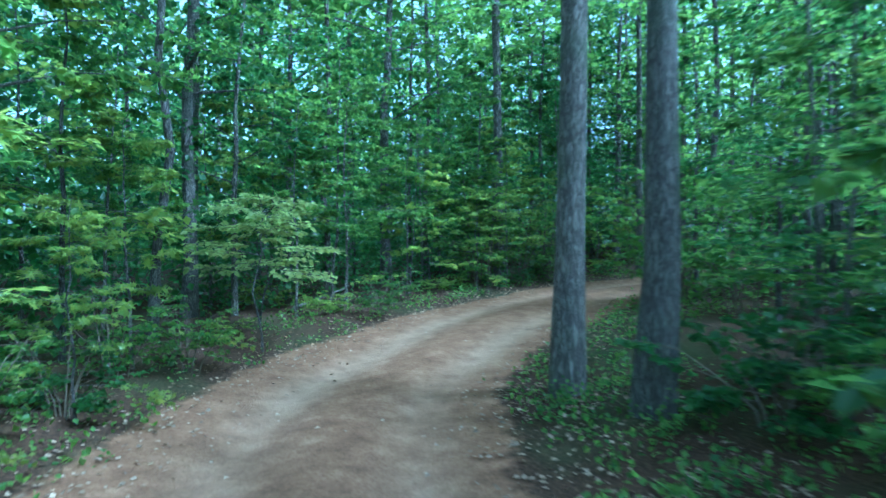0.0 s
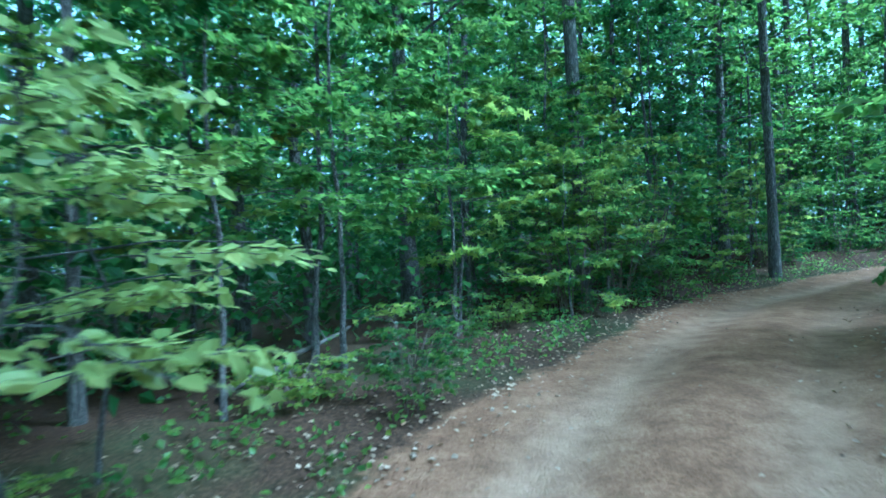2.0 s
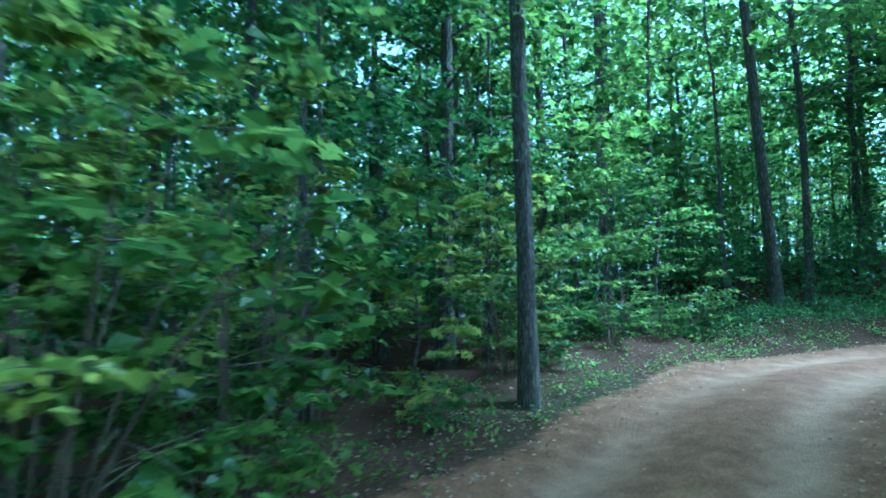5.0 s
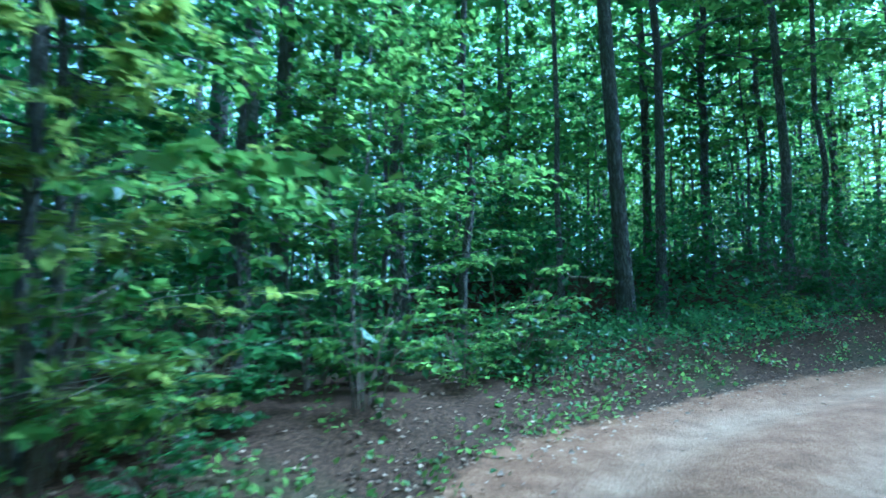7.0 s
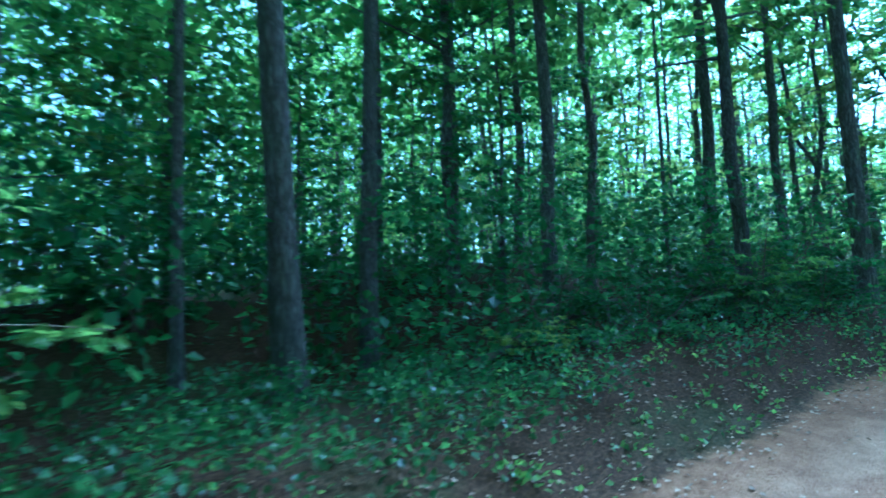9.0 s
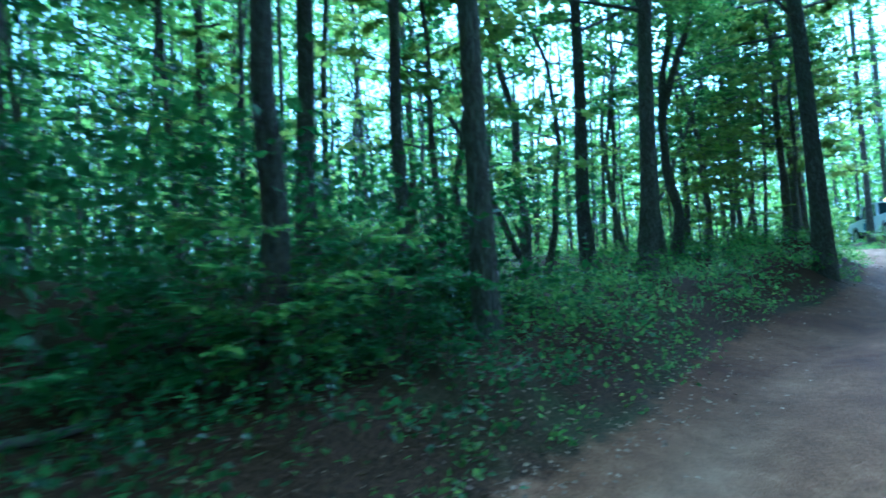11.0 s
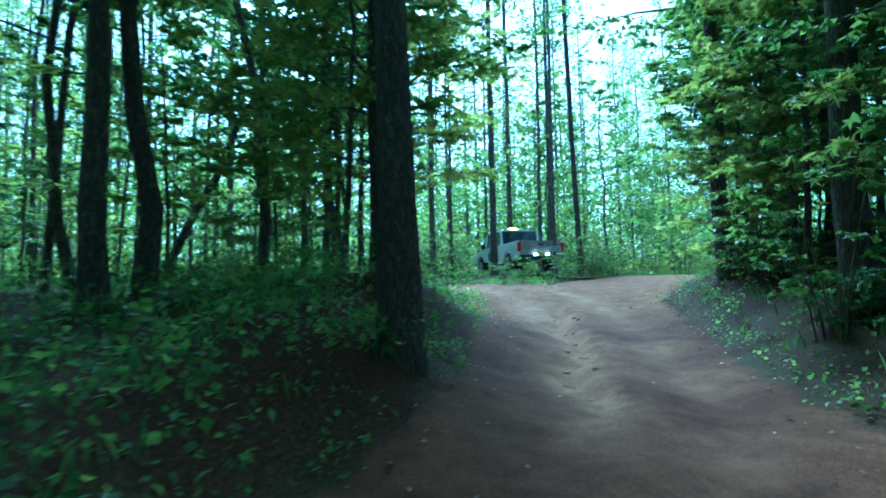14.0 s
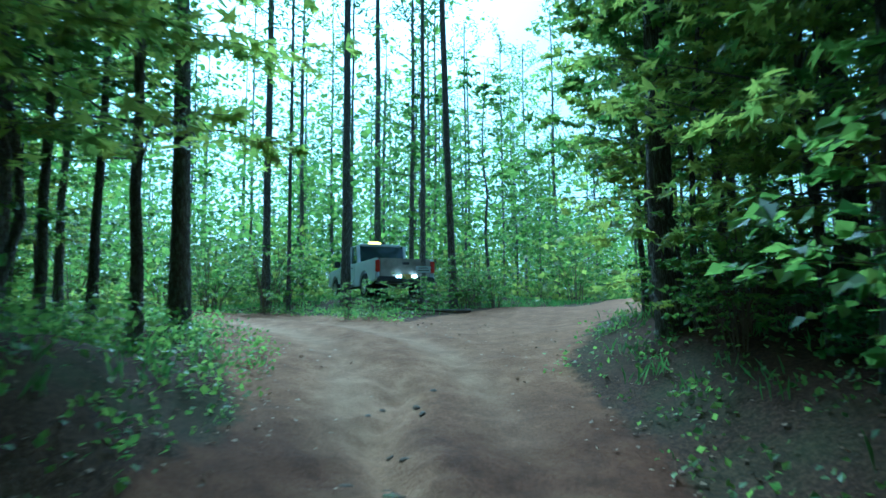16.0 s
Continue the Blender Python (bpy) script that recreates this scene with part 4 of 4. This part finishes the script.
    tagged(part("low_plants", v, f, MAT_LEAF), "low green plants over the bank of the climb", "plants", kind="stuff")
    c = np.stack([rng.uniform(12, 27.5, 1600), rng.uniform(18, 32, 1600)], 1)
    row, off = beside(c[:, 0], c[:, 1])
    c = c[(off > 2.3) & (off < 5)][:240]
    n = 44
    p = np.repeat(np.stack([c[:, 0], c[:, 1], height(c[:, 0], c[:, 1]) + rng.uniform(0.08, 0.4, len(c))], 1), n, 0) + rng.normal(0, 1, (len(c) * n, 3)) * (0.22, 0.22, 0.07)
    v, f = leaves(p, rng.normal(0, 1, (len(p), 3)), 0.07, DIAMOND, rng, 0.55)
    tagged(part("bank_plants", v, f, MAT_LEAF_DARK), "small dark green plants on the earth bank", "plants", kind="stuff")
    c = np.stack([rng.uniform(55, 100, 1100), rng.uniform(-44, 38, 1100)], 1)
    n = 60
    lift = np.where(np.arange(len(c)) % 6 > 0, rng.uniform(0.5, 7.5, len(c)), rng.uniform(8, 19, len(c)))
    p = np.repeat(np.stack([c[:, 0], c[:, 1], height(c[:, 0], c[:, 1], False) + lift], 1), n, 0) + rng.normal(0, 1, (len(c) * n, 3)) * (1.2, 1.2, 0.5)
    v, f = leaves(p, rng.normal(0, 1, (len(p), 3)), 0.33, DIAMOND, rng, 0.5)
    tagged(part("stand_foliage", v, f, MAT_LEAF), "loose green foliage among the far pines", "foliage", kind="stuff")
    # slim stems and high leaves north of the climb
    c = np.stack([rng.uniform(27, 84, 2400), rng.uniform(15, 60, 2400)], 1)
    off = beside(c[:, 0], c[:, 1])[1]
    c = c[(off > 6.5) & (off < 44)][:420]
    stems, at, ways = [], [], []
    for x, y in c:
        z0, h, r, a = ground_at(x, y), rng.uniform(8, 17), rng.uniform(0.03, 0.085), rng.normal(0, 0.35, 4)
        line = np.array([(x, y, z0 - 0.3), (x + a[0], y + a[1], z0 + h * 0.4), (x + a[0] + a[2], y + a[1] + a[3], z0 + h * 0.75), (x + a[0] * 2, y + a[1] * 2, z0 + h)])
        stems.append(tube(line, [r, r * 0.8, r * 0.55, r * 0.2], 5))
        for q in range(6):
            at.append(line[2] + rng.normal(0, 1, (22, 3)) * (0.55, 0.55, 0.25) + rng.normal(0, 1, 3) * (0.9, 0.9, h * 0.2))
            ways.append(rng.normal(0, 1, (22, 3)))
    v, f = gather(stems)
    tagged(part("slim_stems", v, f, MAT_BARK), "slim dark stems of young trees behind the climb", "trunks", kind="stuff")
    v, f = leaves(np.vstack(at), np.vstack(ways), 0.17, DIAMOND, rng, 0.5)
    tagged(part("slim_stem_leaves", v, f, MAT_LEAF), "loose green leaves high on slim stems", "foliage", kind="stuff")
    # the wood that closes the view behind the stand
    c = np.stack([rng.uniform(66, 125, 1000), rng.uniform(-70, 55, 1000)], 1)
    n = 52
    p = np.repeat(np.stack([c[:, 0], c[:, 1], height(c[:, 0], c[:, 1], False) + 11 * rng.uniform(0, 1, len(c))**1.3], 1), n, 0) + rng.normal(0, 1, (len(c) * n, 3)) * (1.9, 1.9, 0.8)
    v, f = leaves(p, rng.normal(0, 1, (len(p), 3)), 0.52, DIAMOND, rng, 0.5)
    tagged(part("distant_wood", v, f, MAT_LEAF), "soft green wood closing the view behind the pines", "foliage", kind="stuff")
    # undergrowth of the open stand
    c = np.stack([rng.uniform(50, 100, 760), rng.uniform(-46, 38, 760)], 1)
    off = beside(c[:, 0], c[:, 1])[1]
    c = c[(np.abs(off) > 4) & (np.hypot(c[:, 0] - 51.3, c[:, 1] - 5.5) > 3.4)]
    n = 62
    h = rng.uniform(1.2, 4.6, len(c))
    p = np.repeat(np.stack([c[:, 0], c[:, 1], height(c[:, 0], c[:, 1], False)], 1), n, 0)
    u = rng.normal(0, 1, (len(p), 3)) * (0.8, 0.8, 0)
    p += u
    p[:, 2] += np.repeat(h, n) * rng.uniform(0, 1, len(p))**0.8 * np.exp(-0.25 * (u**2).sum(1))
    v, f = leaves(p, rng.normal(0, 1, (len(p), 3)), 0.26, DIAMOND, rng, 0.6)
    tagged(part("stand_undergrowth", v, f, MAT_LEAF_LIME), "light green scrub under the open pine stand", "undergrowth", kind="stuff")


far_wood()


def ground_cover():
    """Fallen leaves along the verges, low plants and grass, each too many to count."""
    rng = np.random.RandomState(15)
    k = rng.randint(40, len(LINE) - 60, 26000)
    o = rng.choice([-1, 1], len(k)) * (0.5 + np.abs(rng.normal(1.35, 0.75, len(k))))
    keep = rng.uniform(0, 1, len(k)) < np.where(np.abs(o) < 1.4, 0.14, 1.0)
    keep &= (LINE[k, 0] < 27) | (rng.uniform(0, 1, len(k)) < 0.22)
    k, o = k[keep], o[keep]
    x = LINE[k, 0] - LINE_WAY[k, 1] * o + rng.normal(0, 0.2, len(k))
    y = LINE[k, 1] + LINE_WAY[k, 0] * o + rng.normal(0, 0.2, len(k))
    p = np.stack([x, y, height(x, y) + 0.018], 1)
    v, f = leaves(p, np.stack([np.cos(6.3 * o), np.sin(6.3 * o), 0 * o], 1) * 2, 0.055, DIAMOND, rng, 0.3, 0.0)
    tagged(part("leaf_litter", v, f, MAT_LITTER), "dry tan and brown leaves strewn along the track", "litter", kind="stuff")
    k = rng.randint(30, len(LINE) - 30, 2700)
    o = rng.choice([-1, 1], len(k)) * (1.75 + np.abs(rng.normal(0, 1.6, len(k))))
    x = LINE[k, 0] - LINE_WAY[k, 1] * o
    y = LINE[k, 1] + LINE_WAY[k, 0] * o
    ok = spur_off(x, y) > 2.2
    x, y = x[ok], y[ok]
    z = height(x, y)
    p = np.repeat(np.stack([x, y, z], 1), 14, 0) + rng.normal(0, 0.12, (14 * len(x), 3)) * (1, 1, 0)
    p[:, 2] += np.abs(rng.normal(0.08, 0.08, len(p)))
    v, f = leaves(p, rng.normal(0, 1, (len(p), 3)) + (0, 0, 0.8), 0.065, DIAMOND, rng, 0.5, 0.0)
    tagged(part("seedlings", v, f, MAT_LEAF), "low green seedlings and vines on the forest floor", "plants", kind="stuff")
    x, y = rng.uniform(28, 66, 5200), rng.uniform(-12, 24, 5200)
    row, off = beside(x, y)
    ok = (np.abs(off) > 2.2) & (spur_off(x, y) > 2.4)
    x, y = x[ok], y[ok]
    p = np.repeat(np.stack([x, y, height(x, y) - 0.02], 1), 6, 0) + rng.normal(0, 0.08, (6 * len(x), 3)) * (1, 1, 0)
    v, f = leaves(p, rng.normal(0, 0.45, (len(p), 3)) + (0, 0, 2.2), 0.22, NEEDLES, rng, 1.0, -0.4)
    tagged(part("grass", v, f, MAT_GRASS), "thin green grass under the pines", "grass", kind="stuff")


ground_cover()


# ---- the pickup ahead, fallen wood ----
MAT_WHITE = plain("white_paint", (0.62, 0.63, 0.64), 0.35, 0.0, 0.06)
MAT_MUD = plain("muddy_paint", (0.30, 0.27, 0.22), 0.6, 0.0, 0.3, 4)
MAT_TYRE = plain("tyre_rubber", (0.025, 0.025, 0.025), 0.85)
MAT_RIM = plain("rim_metal", (0.35, 0.35, 0.36), 0.35, 0.9)
MAT_BLACK = plain("black_plastic", (0.03, 0.03, 0.032), 0.6)
MAT_BLUE = plain("blue_decal", (0.05, 0.12, 0.22), 0.4)
MAT_PLATE = plain("plate_yellow", (0.55, 0.40, 0.06), 0.5)
MAT_RED = plain("tail_lamp_red", (0.35, 0.02, 0.015), 0.2)
MAT_LAMP = glowing("reverse_lamp_glow", (1.0, 0.97, 0.9), 6.0)
MAT_AMBER = glowing("amber_beacon_glow", (1.0, 0.62, 0.06), 5.0)
MAT_GLASS, _gn, _gl, _gp = material("window_glass")
_gp.inputs["Base Color"].default_value = (0.02, 0.03, 0.035, 1)
_gp.inputs["Roughness"].default_value = 0.05


def solid(name, bm, mat, parent, label=""):
    me = bpy.data.meshes.new(name)
    bm.to_mesh(me)
    bm.free()
    me.materials.append(mat)
    ob = new(name, me)
    ob.parent = parent
    if label:
        ob["label"] = label
    return ob


def block(size, at, bevel=0.02, taper=1.0):
    """A bevelled box; its top may be drawn in."""
    bm = bmesh.new()
    bmesh.ops.create_cube(bm, size=1.0, matrix=Matrix.LocRotScale(at, None, size))
    if taper != 1.0:
        for v in bm.verts:
            if v.co.z > at[2]:
                v.co.x, v.co.y = at[0] + (v.co.x - at[0]) * taper, at[1] + (v.co.y - at[1]) * taper
    if bevel:
        bmesh.ops.bevel(bm, geom=bm.edges[:], offset=bevel, segments=2, affect="EDGES")
    return bm


def slab(profile, y0, y1, bevel=0.03):
    """A side profile (x, z) carried across from y0 to y1."""
    bm = bmesh.new()
    a = [bm.verts.new((x, y0, z)) for x, z in profile]
    b = [bm.verts.new((x, y1, z)) for x, z in profile]
    bm.faces.new(a)
    bm.faces.new(b[::-1])
    for i in range(len(a)):
        bm.faces.new((a[i], b[i], b[(i + 1) % len(a)], a[(i + 1) % len(a)]))
    bmesh.ops.recalc_face_normals(bm, faces=bm.faces[:])
    if bevel:
        bmesh.ops.bevel(bm, geom=bm.edges[:], offset=bevel, segments=2, affect="EDGES")
    return bm


def disc(radius, depth, at, sides=28, hole=0.0):
    """A wheel-like drum lying across, its axis along y."""
    bm = bmesh.new()
    bmesh.ops.create_cone(bm, cap_ends=True, segments=sides, radius1=radius, radius2=radius, depth=depth, matrix=Matrix.Translation(at) @ pose(0, 0, 0, 90, 0, 0))
    bmesh.ops.bevel(bm, geom=[e for e in bm.edges if abs(e.verts[0].co.y - e.verts[1].co.y) < 1e-5], offset=min(0.03, depth / 4), segments=2, affect="EDGES")
    return bm


def pickup(x, y, turn):
    """Crew-cab pickup: forward is its +x."""
    car = new("pickup_truck")
    arch = [(-1.65, 0.43), (1.95, 0.43)]

    def sill(z):
        pts = []
        for cx, r in arch:
            pts += [(cx + 0.50 * math.cos(a), 0.42 + 0.50 * math.sin(a)) for a in np.linspace(math.pi, 0, 9)]
        return [(-2.85, 0.55)] + [(-2.17, 0.5)] + pts[:9] + pts[9:] + [(2.5, 0.5), (2.85, 0.55)]
    bed = sill(0)[:12] + [(-0.62, 0.46), (-0.62, 1.22), (-2.85, 1.24)]
    for side in (1, -1):
        solid("bed_side", slab(bed, side * 0.90, side * 1.0, 0.015), MAT_WHITE, car)
        lower = [(-0.58, 0.46)] + sill(0)[12:] + [(2.88, 0.95), (2.75, 1.12), (1.35, 1.20), (-0.58, 1.22)]
        solid("cab_side", slab(lower, side * 0.88, side * 1.0, 0.015), MAT_WHITE, car)
        solid("door_decal", block((0.75, 0.006, 0.34), (0.45, side * 1.003, 0.82), 0), MAT_BLUE, car, "dark blue printed door emblem")
        solid("side_mirror", block((0.12, 0.22, 0.22), (1.15, side * 1.12, 1.30), 0.03), MAT_BLACK, car)
        for dx in (-0.35, 0.55):
            solid("door_handle", block((0.18, 0.03, 0.035), (dx, side * 1.012, 1.07), 0.01), MAT_BLACK, car)
        solid("tail_lamp", block((0.10, 0.14, 0.38), (-2.84, side * 0.93, 0.98), 0.02), MAT_RED, car, "red tail lamp")
        solid("reverse_lamp", block((0.05, 0.16, 0.11), (-2.96, side * 0.26, 0.66), 0.015), MAT_LAMP, car, "white lamp, lit")
        for cx in (-1.65, 1.95):
            tyre = solid("tyre", disc(0.41, 0.27, (cx, side * 0.86, 0.41)), MAT_TYRE, car)
            solid("rim", disc(0.25, 0.03, (cx, side * 0.99, 0.41), 20), MAT_RIM, tyre)
    solid("bed_floor", block((2.2, 1.8, 0.06), (-1.72, 0, 0.62), 0.01), MAT_BLACK, car)
    solid("bonnet", block((1.5, 1.76, 0.12), (2.05, 0, 1.12), 0.04), MAT_WHITE, car)
    solid("front_panel", block((0.16, 1.76, 0.62), (2.80, 0, 0.80), 0.03), MAT_BLACK, car)
    solid("cab_wall", block((0.07, 1.76, 0.70), (-0.58, 0, 0.88), 0.01), MAT_WHITE, car)
    solid("cab_floor", block((2.0, 1.76, 0.08), (0.45, 0, 0.52), 0.01), MAT_BLACK, car)
    solid("roof", block((1.75, 1.50, 0.09), (0.32, 0, 1.89), 0.035), MAT_WHITE, car)
    for side in (1, -1):
        for x0, x1 in ((-0.62, -0.52), (0.34, 0.24), (1.62, 1.14)):
            solid("pillar", slab([(x0 - 0.05, 1.2), (x0 + 0.06, 1.2), (x1 + 0.05, 1.88), (x1 - 0.05, 1.88)], side * 0.80, side * 0.90, 0.01), MAT_WHITE, car)
        solid("side_window", slab([(-0.52, 1.22), (1.55, 1.22), (1.10, 1.86), (-0.46, 1.86)], side * 0.83, side * 0.845, 0), MAT_GLASS, car, "dark side glass")
    solid("rear_window", slab([(-0.60, 1.24), (-0.585, 1.24), (-0.50, 1.86), (-0.515, 1.86)], -0.80, 0.80, 0), MAT_GLASS, car, "dark rear glass")
    solid("windscreen", slab([(1.60, 1.22), (1.615, 1.22), (1.155, 1.86), (1.14, 1.86)], -0.80, 0.80, 0), MAT_GLASS, car)
    gate = solid("tailgate", block((0.08, 1.72, 0.60), (-2.83, 0, 0.94), 0.025), MAT_MUD, car, "mud-stained tailgate")
    solid("tailgate_handle", block((0.03, 0.22, 0.08), (-2.885, 0, 1.08), 0.01), MAT_BLACK, gate)
    solid("rear_bumper", block((0.20, 1.90, 0.20), (-2.90, 0, 0.56), 0.04), MAT_BLACK, car)
    solid("number_plate", block((0.02, 0.30, 0.15), (-3.005, 0, 0.66), 0.004), MAT_PLATE, car, "small yellow plate")
    bar = solid("beacon_bar", block((0.22, 1.0, 0.07), (0.25, 0, 1.965), 0.02), MAT_BLACK, car)
    solid("beacon", block((0.20, 0.42, 0.10), (0.25, 0.0, 2.045), 0.03), MAT_AMBER, bar, "amber beacon, lit")
    z = np.mean([ground_at(x + a * math.cos(radians(turn)), y + a * math.sin(radians(turn))) for a in (-1.7, 0, 1.9)])
    car.matrix_basis = pose(x, y, z - 0.01, 0, 0, turn)
    tagged(car, "white crew-cab pickup with muddy tailgate and lit amber beacon", "truck")


pickup(51.8, 5.3, -6)


def notice(x, y, z, turn):
    """A small board nailed to a trunk."""
    ob = new("notice_board")
    board = solid("board", block((0.02, 0.46, 0.20), (0, 0, 0), 0.006), MAT_WHITE, ob)
    for dz, w in ((0.045, 0.30), (-0.03, 0.36)):
        solid("writing", block((0.004, w, 0.025), (-0.012, 0, dz), 0), MAT_BLACK, board, "dark bar of unreadable writing")
    ob.matrix_basis = pose(x, y, z, 0, 0, turn)
    tagged(ob, "small white board nailed to a pine trunk", "sign")


notice(48.55, 5.18, ground_at(48.71, 5.1) + 1.1, -28)


def fallen(x, y, length, turn, r, seed, rise=0.0):
    rng = np.random.RandomState(seed)
    k = 9
    t = np.linspace(0, 1, k)
    px, py = x + length * t * math.cos(radians(turn)), y + length * t * math.sin(radians(turn))
    line = np.stack([px + rng.normal(0, 0.04, k), py + rng.normal(0, 0.04, k), height(px, py) + r * 0.7 + rise * t], 1)
    pieces = [tube(line, np.linspace(r, r * 0.5, k), 8)]
    for i in range(4):
        b = line[rng.randint(2, k - 1)]
        d = rng.normal(0, 0.3, 3) + (0, 0, 0.25)
        pieces.append(tube([b, b + d], [r * 0.3, 0.006], 5))
    v, f = gather(pieces)
    ob = soft_shade(part("fallen_log", v, f, MAT_DEAD))
    tagged(ob, "weathered grey fallen log lying on the leaf litter", "log", "fallen wood")


for k, (x, y, length, turn, r, rise) in enumerate(((19.8, 26.8, 2.6, -25, 0.06, 0.4), (20.6, 25.6, 2.2, -20, 0.06, 0.0), (24.0, 26.4, 3.0, -50, 0.08, 0.3),
                                                   (30.5, 22.6, 2.8, 30, 0.06, 0.4), (-1.8, 12.5, 2.4, 70, 0.04, 0.2), (35.2, 18.2, 2.6, 10, 0.07, 0.0),
                                                   (44.6, 6.0, 1.8, 60, 0.05, 0.1))):
    fallen(x, y, length, turn, r, 60 + k, rise)


MAT_STONE, _sn, _sl, _sp = material("wet_stone")
_st = texture(_sn, _sl, "noise", 9, 6)
_sr = ramp(_sn, [(0.3, (0.06, 0.045, 0.032)), (0.7, (0.16, 0.115, 0.08))])
_sl.new(_st.outputs["Fac"], _sr.inputs[0])
_sl.new(_sr.outputs[0], _sp.inputs["Base Color"])
_sp.inputs["Roughness"].default_value = 0.85
bump(_sn, _sl, _st.outputs["Fac"], 0.6, 0.02, _sp)


def stones():
    """Washed stones lying in the gully of the climb."""
    rng = np.random.RandomState(21)
    for i in range(14):
        k = int(np.searchsorted(LINE[:, 0] * (np.arange(len(LINE)) > 100), rng.uniform(32.5, 38.8)))
        off = 0.35 + 0.15 * math.sin(LINE[k, 0] * 2.1) + rng.normal(0, 0.2)
        x, y = LINE[k, 0] - LINE_WAY[k, 1] * off, LINE[k, 1] + LINE_WAY[k, 0] * off
        bm = bmesh.new()
        bmesh.ops.create_icosphere(bm, subdivisions=2, radius=1.0)
        sx, sy, sz = rng.uniform(0.03, 0.08), rng.uniform(0.025, 0.06), rng.uniform(0.02, 0.035)
        for v in bm.verts:
            q = 1 + 0.25 * noise.noise(v.co * 1.3 + Vector((i * 7.1, 0, 0)))
            v.co = Vector((v.co.x * sx * q, v.co.y * sy * q, v.co.z * sz * q))
        ob = solid("stone", bm, MAT_STONE, None)
        ob.matrix_basis = pose(x, y, float(height([x], [y])[0]) - sz * 0.55, rng.uniform(-8, 8), rng.uniform(-8, 8), rng.uniform(0, 360))
        tagged(ob, "wet grey-brown stone in the washed-out rut", "stone", "stones in the rut")


stones()


def puddles():
    """Small pools standing in the washed-out rut."""
    m, n, l, p = material("muddy_water")
    p.inputs["Base Color"].default_value = (0.10, 0.075, 0.05, 1)
    p.inputs["Roughness"].default_value = 0.06
    rng = np.random.RandomState(33)
    for x0, length, wide in ((33.3, 0.30, 0.15), (33.9, 0.34, 0.17), (34.6, 0.30, 0.15), (35.6, 0.32, 0.15)):
        mid, rim = [], []
        for t in np.linspace(0, 1, 9):
            k = int(np.searchsorted(LINE[:, 0] * (np.arange(len(LINE)) > 100), x0 + length * t * 0.85))
            off = 0.35 + 0.15 * math.sin(LINE[k, 0] * 2.1)
            c = np.array([LINE[k, 0] - LINE_WAY[k, 1] * off, LINE[k, 1] + LINE_WAY[k, 0] * off]) + LINE_WAY[k] * length * t * 0.15
            w = wide * math.sin(math.pi * (0.06 + 0.88 * t))**0.6
            mid.append(c)
            rim.append([c + np.array([-LINE_WAY[k, 1], LINE_WAY[k, 0]]) * w * sgn * rng.uniform(0.7, 1.1) for sgn in (-1, 1)])
        z = float(np.mean(height([c[0] for c in mid], [c[1] for c in mid]))) + 0.022
        v = [(*q, z + dz) for dz in (0, -0.08) for pair in rim for q in pair]
        f = [(2 * i, 2 * i + 1, 2 * i + 3, 2 * i + 2) for i in range(8)]
        f += [tuple(18 + j for j in reversed(q)) for q in f]
        f += [(2 * i, 2 * i + 2, 2 * i + 20, 2 * i + 18) for i in range(8)] + [(2 * i + 3, 2 * i + 1, 2 * i + 19, 2 * i + 21) for i in range(8)]
        f += [(1, 0, 18, 19), (16, 17, 35, 34)]
        ob = part("puddle", v, f, m)
        tagged(ob, "shallow muddy puddle shining in the washed-out rut", "puddle", "puddles in the rut")


puddles()
